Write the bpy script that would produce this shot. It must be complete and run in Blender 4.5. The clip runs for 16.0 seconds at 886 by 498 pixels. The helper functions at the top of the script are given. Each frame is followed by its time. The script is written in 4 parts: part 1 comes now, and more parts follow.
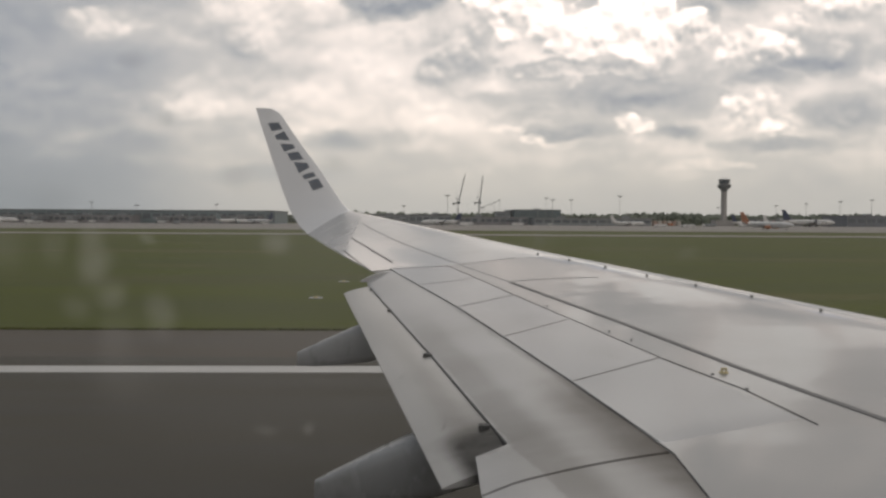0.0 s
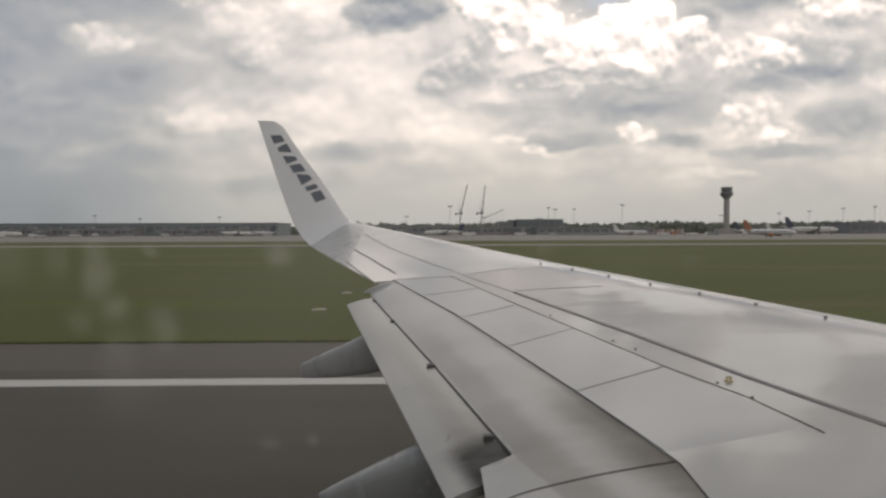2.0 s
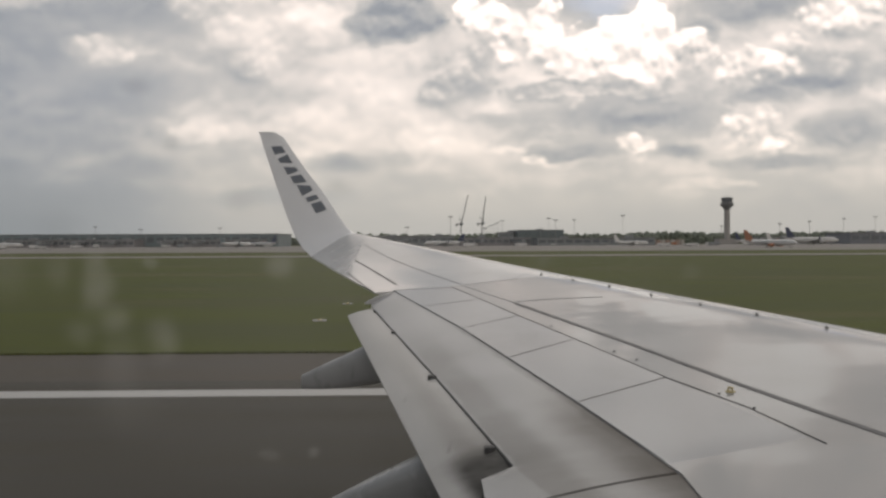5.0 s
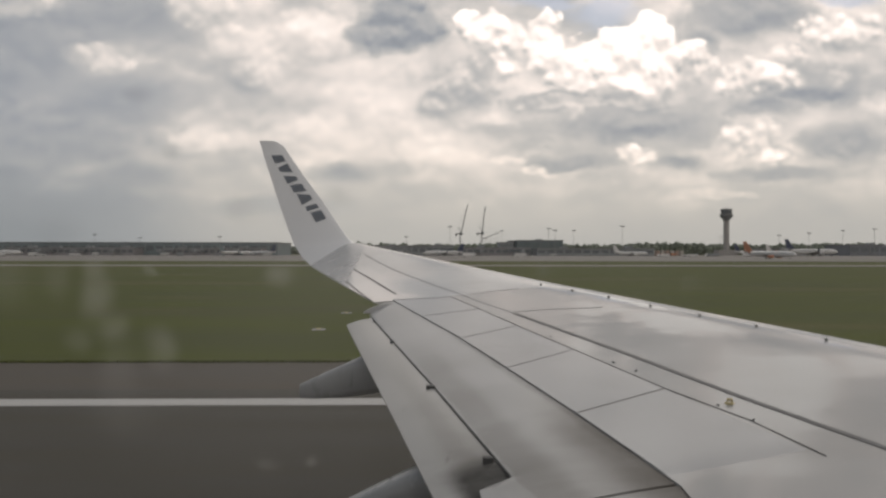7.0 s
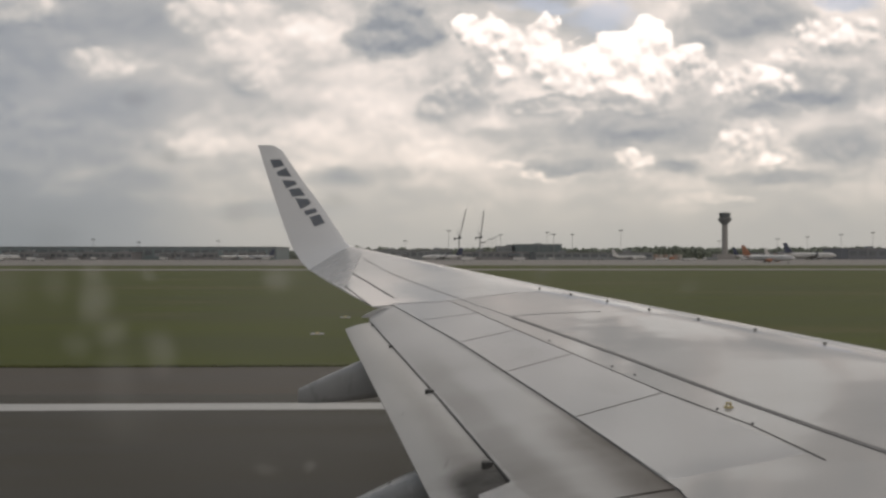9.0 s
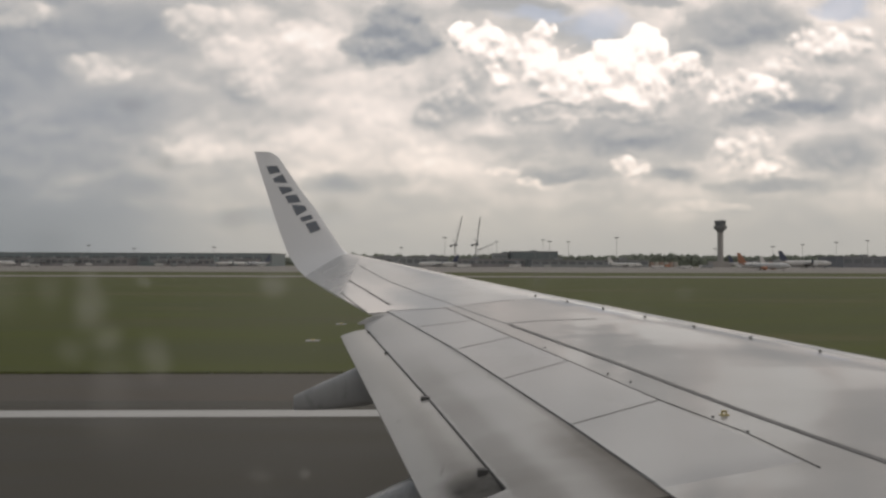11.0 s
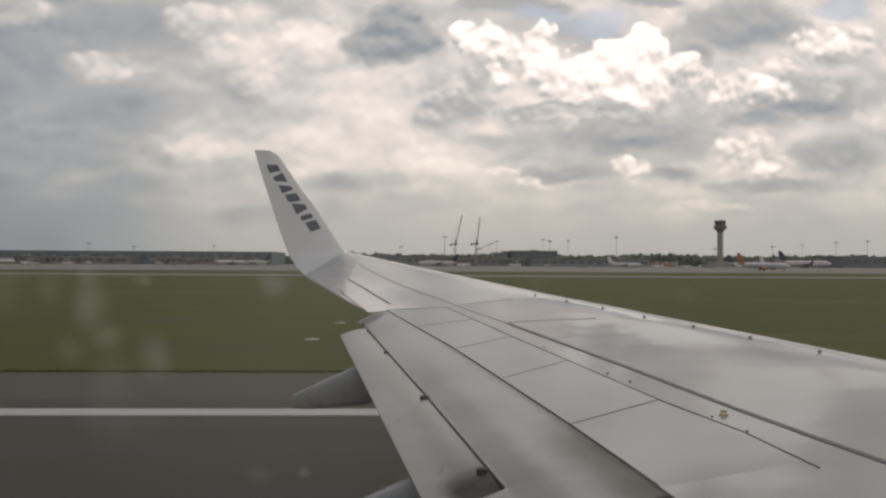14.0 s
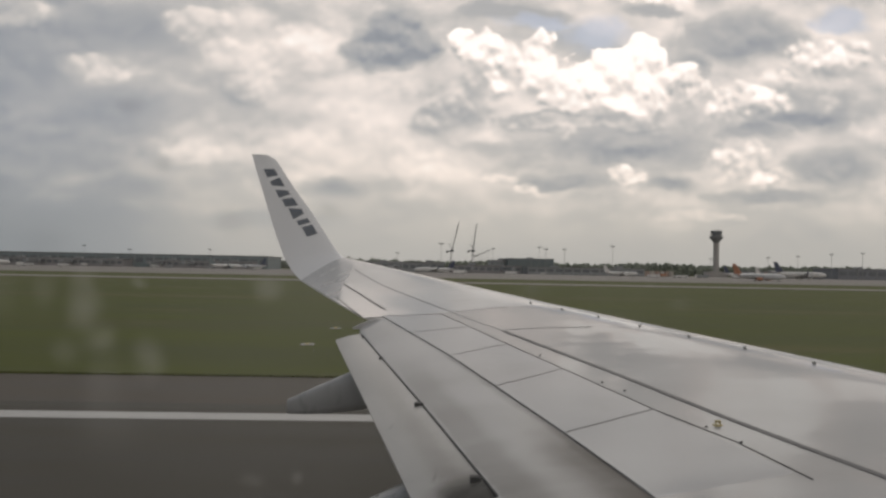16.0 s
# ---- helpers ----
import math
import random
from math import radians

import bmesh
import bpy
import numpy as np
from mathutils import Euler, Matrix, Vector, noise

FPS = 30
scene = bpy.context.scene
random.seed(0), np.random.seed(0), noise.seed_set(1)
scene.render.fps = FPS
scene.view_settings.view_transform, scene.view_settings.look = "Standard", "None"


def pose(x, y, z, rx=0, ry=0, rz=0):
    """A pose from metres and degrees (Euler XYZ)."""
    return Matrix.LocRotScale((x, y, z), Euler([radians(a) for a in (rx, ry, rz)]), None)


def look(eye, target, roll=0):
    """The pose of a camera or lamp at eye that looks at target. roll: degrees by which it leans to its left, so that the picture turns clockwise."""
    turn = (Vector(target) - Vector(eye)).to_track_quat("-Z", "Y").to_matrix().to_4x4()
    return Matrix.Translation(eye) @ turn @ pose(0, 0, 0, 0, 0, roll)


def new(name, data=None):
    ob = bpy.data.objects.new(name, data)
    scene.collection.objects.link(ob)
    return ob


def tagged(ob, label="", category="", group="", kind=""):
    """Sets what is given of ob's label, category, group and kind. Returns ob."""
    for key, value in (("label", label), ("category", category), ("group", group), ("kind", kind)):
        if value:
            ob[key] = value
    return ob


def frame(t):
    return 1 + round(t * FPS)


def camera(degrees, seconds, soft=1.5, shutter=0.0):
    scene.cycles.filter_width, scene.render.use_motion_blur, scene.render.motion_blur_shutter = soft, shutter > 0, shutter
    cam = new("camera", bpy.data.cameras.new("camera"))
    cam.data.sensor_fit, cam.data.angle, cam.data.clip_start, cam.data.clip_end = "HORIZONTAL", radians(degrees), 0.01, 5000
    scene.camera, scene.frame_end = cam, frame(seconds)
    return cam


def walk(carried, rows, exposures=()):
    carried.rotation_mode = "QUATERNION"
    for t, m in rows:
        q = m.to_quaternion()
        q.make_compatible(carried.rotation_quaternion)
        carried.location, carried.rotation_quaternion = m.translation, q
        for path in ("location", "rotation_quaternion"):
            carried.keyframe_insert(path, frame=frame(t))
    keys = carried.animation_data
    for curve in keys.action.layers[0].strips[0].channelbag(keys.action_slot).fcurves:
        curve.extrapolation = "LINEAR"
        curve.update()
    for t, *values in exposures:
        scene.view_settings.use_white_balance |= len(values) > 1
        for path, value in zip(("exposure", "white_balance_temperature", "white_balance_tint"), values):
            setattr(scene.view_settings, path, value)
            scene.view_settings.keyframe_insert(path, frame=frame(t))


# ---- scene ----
cam = camera(60.29, 16.0, soft=2.6)
PATH = [
    (0.0, pose(0.000, 0.002, 3.951, 87.92, -0.33, -1.29)),
    (0.5, pose(0.000, 0.002, 3.951, 88.46, 0.09, -1.12)),
    (1.0, pose(0.000, 0.002, 3.951, 88.68, 0.24, -0.92)),
    (1.5, pose(0.000, 0.002, 3.951, 88.79, 0.45, -1.11)),
    (2.0, pose(0.000, 0.002, 3.951, 88.71, 0.20, -1.09)),
    (2.5, pose(0.000, 0.002, 3.951, 88.70, -0.18, -0.96)),
    (3.0, pose(0.000, 0.002, 3.951, 89.29, -0.02, -1.08)),
    (3.5, pose(0.000, 0.002, 3.951, 89.14, 0.21, -1.11)),
    (6.0, pose(0.000, 0.002, 3.951, 89.76, 0.24, -1.02)),
    (6.5, pose(0.000, 0.002, 3.951, 89.86, 0.12, -0.96)),
    (7.0, pose(0.000, 0.002, 3.951, 90.24, -0.06, -1.09)),
    (7.5, pose(0.000, 0.002, 3.951, 90.40, -0.10, -1.11)),
    (8.0, pose(0.000, 0.002, 3.951, 90.42, 0.03, -1.29)),
    (8.5, pose(0.000, 0.002, 3.951, 90.44, 0.13, -1.37)),
    (9.0, pose(0.000, 0.002, 3.951, 90.55, 0.01, -1.19)),
    (11.5, pose(0.000, 0.002, 3.951, 91.14, -0.21, -1.68)),
    (12.0, pose(0.000, 0.002, 3.951, 91.16, -0.22, -1.87)),
    (12.5, pose(0.000, 0.002, 3.951, 91.02, -0.26, -1.49)),
    (13.0, pose(0.000, 0.002, 3.951, 91.06, -0.51, -1.42)),
    (13.5, pose(0.000, 0.002, 3.951, 90.67, -0.67, -1.50)),
    (14.0, pose(0.000, 0.002, 3.951, 91.01, -0.31, -1.50)),
    (14.5, pose(0.000, 0.002, 3.951, 91.15, -0.29, -1.59)),
    (15.0, pose(0.000, 0.002, 3.951, 91.01, -0.47, -1.44)),
    (15.5, pose(0.000, 0.002, 3.951, 91.24, -0.52, -1.82)),
    (16.0, pose(0.000, 0.002, 3.951, 91.51, -1.06, -1.79)),
]
EXPOSURE = [(0.0, 0.13), (3.5, 0.12), (7.0, 0.04), (9.0, 0.0), (12.0, -0.03), (16.0, -0.03)]
walk(cam, PATH, EXPOSURE)

# ---- world, sun ----
SUN_AZ, SUN_EL = 9.0, 46.0        # degrees: right of straight out over the wing, height


class Nodes:
    """Short hand for building a node tree."""

    def __init__(self, tree):
        self.tree = tree
        tree.nodes.clear()

    def add(self, kind, **sets):
        n = self.tree.nodes.new(kind)
        for k, v in sets.items():
            if k in n.inputs:
                self.put(n.inputs[k], v)
        return n

    def put(self, sock, v):
        if hasattr(v, "is_output"):
            self.tree.links.new(v, sock)
        else:
            sock.default_value = v

    def math(self, op, a, b=0.0, clamp=False):
        n = self.tree.nodes.new("ShaderNodeMath")
        n.operation, n.use_clamp = op, clamp
        self.put(n.inputs[0], a)
        self.put(n.inputs[1], b)
        return n.outputs[0]

    def mix(self, f, a, b, blend="MIX"):
        n = self.tree.nodes.new("ShaderNodeMix")
        n.data_type, n.blend_type = "RGBA", blend
        self.put(n.inputs[0], f)
        self.put(n.inputs[6], a)
        self.put(n.inputs[7], b)
        return n.outputs[2]

    def smooth(self, v, lo, hi, a=0.0, b=1.0):
        n = self.tree.nodes.new("ShaderNodeMapRange")
        n.interpolation_type = "SMOOTHSTEP"
        for i, x in enumerate((v, lo, hi, a, b)):
            self.put(n.inputs[i], x)
        return n.outputs[0]

    def noise(self, vec, scale, detail=5.0, rough=0.55, out="Fac"):
        n = self.tree.nodes.new("ShaderNodeTexNoise")
        self.put(n.inputs["Vector"], vec)
        n.inputs["Scale"].default_value = scale
        n.inputs["Detail"].default_value = detail
        n.inputs["Roughness"].default_value = rough
        return n.outputs[out]

    def vec(self, x, y, z=0.0):
        n = self.tree.nodes.new("ShaderNodeCombineXYZ")
        for s, v in zip(n.inputs, (x, y, z)):
            self.put(s, v)
        return n.outputs[0]

    def scaled(self, vec, s):
        n = self.tree.nodes.new("ShaderNodeVectorMath")
        n.operation = "MULTIPLY"
        self.put(n.inputs[0], vec)
        self.put(n.inputs[1], s)
        return n.outputs[0]

    def ramp(self, f, stops):
        n = self.tree.nodes.new("ShaderNodeValToRGB")
        els = n.color_ramp.elements
        while len(els) < len(stops):
            els.new(0.5)
        for e, (p, c) in zip(els, stops):
            e.position, e.color = p, (*c, 1)
        self.put(n.inputs[0], f)
        return n.outputs[0]


def build_sky():
    world = bpy.data.worlds.new("sky")
    scene.world = world
    world.use_nodes = True
    n = Nodes(world.node_tree)
    gen = n.add("ShaderNodeTexCoord").outputs["Generated"]
    sep = n.add("ShaderNodeSeparateXYZ", Vector=gen)
    x, y, z = sep.outputs
    depth = n.math("MAXIMUM", n.math("ABSOLUTE", y), 0.12)
    u, v = n.math("DIVIDE", x, depth), n.math("DIVIDE", n.math("MAXIMUM", z, 0.0), depth)

    def frayed(du, dv, seed, size, amount):
        """Plan of the cloud layer, pushed about by noise so that edges billow."""
        a, b = n.math("ADD", u, du), n.math("ADD", v, dv)
        w = n.add("ShaderNodeSeparateXYZ", Vector=n.noise(n.vec(a, n.math("MULTIPLY", b, 1.4), seed), size, 7.0, 0.58, "Color")).outputs
        return (n.math("ADD", a, n.math("MULTIPLY", n.math("SUBTRACT", w[0], 0.5), amount)),
                n.math("ADD", b, n.math("MULTIPLY", n.math("SUBTRACT", w[1], 0.5), amount * 0.8)))

    uu, vv = frayed(0.0, 0.0, 0.0, 11.0, 0.055)

    def heaps(du, dv):
        """Rounded heaps of cloud, large and small; a second sample, shifted towards the sun, gives their lit side."""
        a, b = frayed(du, dv, 4.0, 22.0, 0.014)
        total = 0.0
        for scale, weight, seed in ((17.0, 0.55, 0.0), (36.0, 0.30, 3.7), (78.0, 0.15, 8.1)):
            vor = n.tree.nodes.new("ShaderNodeTexVoronoi")
            vor.feature = "SMOOTH_F1"
            n.put(vor.inputs["Vector"], n.vec(a, n.math("MULTIPLY", b, 1.1), seed))
            vor.inputs["Scale"].default_value = scale
            vor.inputs["Smoothness"].default_value = 0.35
            total = n.math("ADD", total, n.math("MULTIPLY", vor.outputs["Distance"], weight))
        return total

    def layer(du, dv):
        return n.noise(n.vec(n.math("ADD", u, du), n.math("MULTIPLY", n.math("ADD", v, dv), 1.6), 3.0), 7.0, 7.0, 0.52)

    puff, puff_sun = heaps(0.0, 0.0), heaps(0.002, 0.009)
    broad, broad_sun = layer(0.0, 0.0), layer(0.004, 0.014)
    swell = n.math("SUBTRACT", 0.50, puff)
    drift = n.math("SUBTRACT", broad, 0.5)
    fine = n.math("SUBTRACT", n.noise(n.vec(u, n.math("MULTIPLY", v, 1.3), 9.0), 30.0, 5.0, 0.5), 0.5)
    relief = n.math("SUBTRACT", puff_sun, puff)

    def shape(ellipses, flat, rise=0.0):
        """How deep a point lies in a group of cloud masses (across, up, half width, half height); flat under 1 draws them out below."""
        field = None
        for u0, v0, ru, rv in ellipses:
            a = n.math("DIVIDE", n.math("SUBTRACT", uu, u0), ru)
            b = n.math("DIVIDE", n.math("SUBTRACT", vv, v0 - rise), rv)
            b = n.math("MAXIMUM", b, n.math("MULTIPLY", b, -flat))
            d = n.math("SUBTRACT", 1.0, n.math("SQRT", n.math("ADD", n.math("MULTIPLY", a, a), n.math("MULTIPLY", b, b))))
            field = d if field is None else n.math("MAXIMUM", field, d)
        return field

    def billowed(field, billow, wisp, bias):
        return n.math("ADD", n.math("ADD", field, bias), n.math("ADD", n.math("MULTIPLY", swell, billow), n.math("ADD", n.math("MULTIPLY", drift, wisp), n.math("MULTIPLY", fine, wisp * 0.8))))

    def bank(ellipses, soft, billow, wisp, bias=0.1, flat=1.0):
        """Coverage of a group of cloud masses with billowing edges."""
        field = billowed(shape(ellipses, flat), billow, wisp, bias)
        return n.smooth(field, 0.0, soft), field

    def over(low, mask, value, strength=1.0):
        f = n.math("MULTIPLY", mask, strength)
        return n.math("ADD", n.math("MULTIPLY", low, n.math("SUBTRACT", 1.0, f)), n.math("MULTIPLY", value, f))

    def shaded(value, lit, dent):
        return n.math("ADD", value, n.math("ADD", n.math("MULTIPLY", relief, lit), n.math("ADD", n.math("MULTIPLY", swell, dent), n.math("MULTIPLY", fine, 0.10))))

    def towers(low, ellipses, value, slope, soft, billow, wisp, lit, flat=0.7, bias=0.1, below=1.1, strength=1.0):
        """Clouds lit from above: crisp bright tops, darker undersides that melt away."""
        here, above = shape(ellipses, flat), shape(ellipses, flat, 0.013)
        lean = n.math("SUBTRACT", here, above)
        lean = n.math("MINIMUM", n.math("MAXIMUM", lean, -0.35), 0.35)
        mask = n.smooth(billowed(here, billow, wisp, bias), 0.0, n.smooth(lean, -0.15, 0.20, below, soft))
        tone = n.math("ADD", n.math("ADD", value, n.math("MULTIPLY", lean, slope)), n.math("ADD", n.math("MULTIPLY", relief, lit), n.math("ADD", n.math("MULTIPLY", swell, lit * 0.28), n.math("MULTIPLY", fine, 0.12))))
        return over(low, mask, tone, strength), mask

    level = n.math("ADD", 0.565, n.math("MULTIPLY", drift, 0.55))
    # the cover is thicker to the rear, thinnest before the sun
    thick = n.smooth(u, -0.16, -0.58, 0.0, 0.29)
    level = n.math("SUBTRACT", level, thick)
    low_rear = n.math("MULTIPLY", n.smooth(u, -0.22, -0.55, 0.0, 0.17), n.smooth(v, 0.26, 0.08))
    thick = n.math("ADD", thick, low_rear)
    level = n.math("ADD", level, n.math("MULTIPLY", n.math("SUBTRACT", broad, broad_sun), 0.5))
    grey_far = bank([(-0.375, 0.305, 0.11, 0.040), (-0.52, 0.250, 0.10, 0.060), (-0.40, 0.200, 0.12, 0.040), (-0.51, 0.140, 0.12, 0.040), (-0.385, 0.098, 0.085, 0.024), (-0.113, 0.100, 0.05, 0.020),
                     (-0.24, 0.225, 0.045, 0.030), (-0.55, 0.02, 0.25, 0.06), (-0.42, 0.06, 0.15, 0.03), (-0.20, 0.06, 0.13, 0.014)], 0.95, 0.3, 1.0)[0]
    level = over(level, grey_far, n.math("ADD", 0.255, n.math("MULTIPLY", fine, 0.25)), 0.82)
    pale_far = bank([(-0.210, 0.272, 0.045, 0.026), (-0.228, 0.238, 0.040, 0.016), (-0.425, 0.264, 0.060, 0.018), (-0.145, 0.312, 0.05, 0.024), (-0.55, 0.325, 0.07, 0.02),
                     (-0.27, 0.285, 0.03, 0.02), (-0.30, 0.315, 0.05, 0.02)], 0.55, 0.7, 0.6, 0.1, 0.7)[0]
    level = over(level, pale_far, n.math("SUBTRACT", shaded(0.645, 0.5, 0.28), n.math("MULTIPLY", thick, 0.55)), 0.75)
    glow = bank([(-0.125, 0.300, 0.05, 0.05), (-0.085, 0.200, 0.10, 0.030), (-0.06, 0.240, 0.09, 0.024), (0.075, 0.178, 0.06, 0.016), (-0.15, 0.165, 0.07, 0.024), (-0.30, 0.150, 0.08, 0.020), (0.0, 0.13, 0.10, 0.02)], 0.9, 0.5, 0.8)[0]
    level = over(level, glow, shaded(0.72, 0.30, 0.15), 0.7)
    grey_near = bank([(0.280, 0.166, 0.125, 0.036), (0.20, 0.200, 0.11, 0.018), (0.19, 0.118, 0.085, 0.016), (0.43, 0.316, 0.105, 0.040), (0.515, 0.222, 0.11, 0.034), (0.555, 0.148, 0.08, 0.030),
                      (0.44, 0.192, 0.06, 0.016), (0.36, 0.28, 0.03, 0.03), (0.47, 0.105, 0.10, 0.014), (0.33, 0.118, 0.05, 0.014)], 0.75, 0.6, 1.0)[0]
    level = over(level, grey_near, shaded(0.32, 0.30, 0.16), 0.90)
    level = towers(level, [(0.280, 0.170, 0.115, 0.030), (0.505, 0.222, 0.10, 0.028), (0.42, 0.315, 0.09, 0.030)], 0.32, 0.35, 0.8, 0.8, 1.0, 0.3, 1.0, 0.05, 0.8, 0.7)[0]
    level = towers(level, [(0.355, 0.248, 0.028, 0.036), (0.440, 0.236, 0.050, 0.022), (0.400, 0.225, 0.04, 0.02), (0.545, 0.286, 0.078, 0.030), (0.480, 0.265, 0.04, 0.018)], 0.61, 0.42, 0.42, 1.2, 1.0, 1.3, 0.6, 0.08)[0]
    level = towers(level, [(0.420, 0.150, 0.046, 0.026), (0.455, 0.135, 0.05, 0.014), (0.272, 0.124, 0.036, 0.012)], 0.60, 0.32, 0.55, 1.2, 1.1, 1.2, 0.6, 0.08)[0]
    level = towers(level, [(0.105, 0.122, 0.026, 0.010), (0.135, 0.110, 0.034, 0.009), (0.170, 0.101, 0.032, 0.009), (0.375, 0.075, 0.07, 0.008)], 0.64, 0.20, 0.8, 0.9, 1.1, 0.7, 0.7, 0.06, 1.2, 0.8)[0]
    gap = n.math("MULTIPLY", bank([(0.225, 0.315, 0.060, 0.030), (0.16, 0.330, 0.07, 0.012), (0.56, 0.345, 0.04, 0.02)], 0.7, 0.5, 0.8)[0], 0.6)
    lid = bank([(0.12, 0.340, 0.10, 0.012), (0.30, 0.350, 0.05, 0.014)], 0.6, 0.6, 0.5)[0]
    level = over(level, lid, 0.36, 0.9)
    # the great heap before the sun: bright crowns, grey hollows, melting into its grey foot
    level, back = towers(level, [(0.215, 0.252, 0.075, 0.044), (0.295, 0.268, 0.035, 0.044), (0.255, 0.270, 0.05, 0.030), (0.155, 0.272, 0.036, 0.044)], 0.84, 0.35, 0.16, 1.2, 0.35, 1.5)
    level, left = towers(level, [(0.070, 0.284, 0.038, 0.036), (0.108, 0.276, 0.040, 0.034), (0.150, 0.252, 0.034, 0.030), (0.200, 0.236, 0.05, 0.026)], 0.72, 0.50, 0.18, 1.25, 0.35, 1.6)
    level, front = towers(level, [(0.100, 0.244, 0.034, 0.024), (0.190, 0.222, 0.050, 0.018), (0.265, 0.228, 0.050, 0.022), (0.322, 0.236, 0.018, 0.034)], 0.64, 0.50, 0.32, 1.2, 0.5, 1.4, 0.6)
    heap = n.math("MAXIMUM", n.math("MAXIMUM", back, left), front)
    gap = n.math("MULTIPLY", gap, n.math("SUBTRACT", 1.0, heap))
    level = towers(level, [(0.046, 0.216, 0.050, 0.036), (0.066, 0.242, 0.026, 0.024), (0.015, 0.195, 0.05, 0.022), (0.17, 0.198, 0.10, 0.012), (0.28, 0.198, 0.06, 0.012)], 0.43, 0.22, 0.50, 1.0, 0.7, 0.7, 0.7)[0]
    level = towers(level, [(-0.047, 0.288, 0.066, 0.036), (-0.036, 0.312, 0.046, 0.034), (-0.080, 0.290, 0.040, 0.030), (-0.010, 0.290, 0.038, 0.030)], 0.285, 0.12, 0.46, 0.8, 0.5, 0.6, 1.0, 0.10, 0.6)[0]
    # higher up the heaps go on before the sun, with grey floors between them
    floors = bank([(0.10, 0.47, 0.30, 0.05), (0.50, 0.42, 0.22, 0.05), (0.30, 0.68, 0.30, 0.06), (-0.30, 0.52, 0.20, 0.06)], 1.0, 0.5, 1.0, 0.28)[0]
    level = over(level, floors, shaded(0.42, 0.3, 0.12), 0.7)
    upper = bank([(0.30, 0.40, 0.13, 0.035), (0.22, 0.55, 0.14, 0.05), (0.45, 0.53, 0.10, 0.05), (0.62, 0.47, 0.10, 0.04), (0.05, 0.62, 0.12, 0.05), (0.40, 0.82, 0.2, 0.07), (0.10, 0.86, 0.14, 0.06), (-0.12, 0.44, 0.08, 0.04)], 0.5, 0.9, 0.9, 0.32)[0]
    level = over(level, upper, shaded(0.90, 0.6, 0.3), 0.9)
    # towards the horizon the layers run together into haze; overhead they close up
    haze = n.smooth(v, 0.0, 0.14, 1.0, 0.0)
    level = n.math("ADD", n.math("MULTIPLY", level, n.math("SUBTRACT", 1.0, haze)), n.math("MULTIPLY", haze, n.math("SUBTRACT", 0.385, n.math("MULTIPLY", thick, 0.62))))
    level = n.math("SUBTRACT", level, n.smooth(v, 0.6, 1.2, 0.0, 0.15))
    cloud = n.ramp(level, [(0.0, (0.18, 0.204, 0.235)), (0.25, (0.294, 0.309, 0.334)), (0.48, (0.490, 0.473, 0.458)),
                           (0.70, (0.840, 0.752, 0.698)), (0.90, (1.0, 0.965, 0.92))])
    cloud = n.mix(1.0, cloud, (1.14, 1.13, 1.12, 1), "MULTIPLY")
    # dusty air low down filters the blue
    cloud = n.mix(n.smooth(v, 0.0, 0.22, 1.0, 0.0), cloud, n.mix(1.0, cloud, (1.005, 0.985, 0.92, 1), "MULTIPLY"))
    nish = n.tree.nodes.new("ShaderNodeTexSky")
    nish.sky_type, nish.sun_disc = "NISHITA", False
    nish.sun_elevation, nish.sun_rotation = radians(SUN_EL), radians(SUN_AZ)
    clear = n.mix(1.0, nish.outputs[0], (0.085, 0.080, 0.076, 1), "MULTIPLY")
    colour = n.mix(gap, cloud, clear)
    back = n.add("ShaderNodeBackground", Color=colour)
    back.inputs["Strength"].default_value = 1.0
    out = n.add("ShaderNodeOutputWorld")
    n.put(out.inputs["Surface"], back.outputs[0])


build_sky()
sun = new("sun", bpy.data.lights.new("sun", "SUN"))
sun.data.energy, sun.data.angle, sun.data.color = 0.35, radians(30), (1.0, 0.95, 0.88)
sun.matrix_world = look((0, 0, 60), (-math.sin(radians(SUN_AZ)) * 50, -math.cos(radians(SUN_AZ)) * 50, 60 - 50 * math.tan(radians(SUN_EL))))


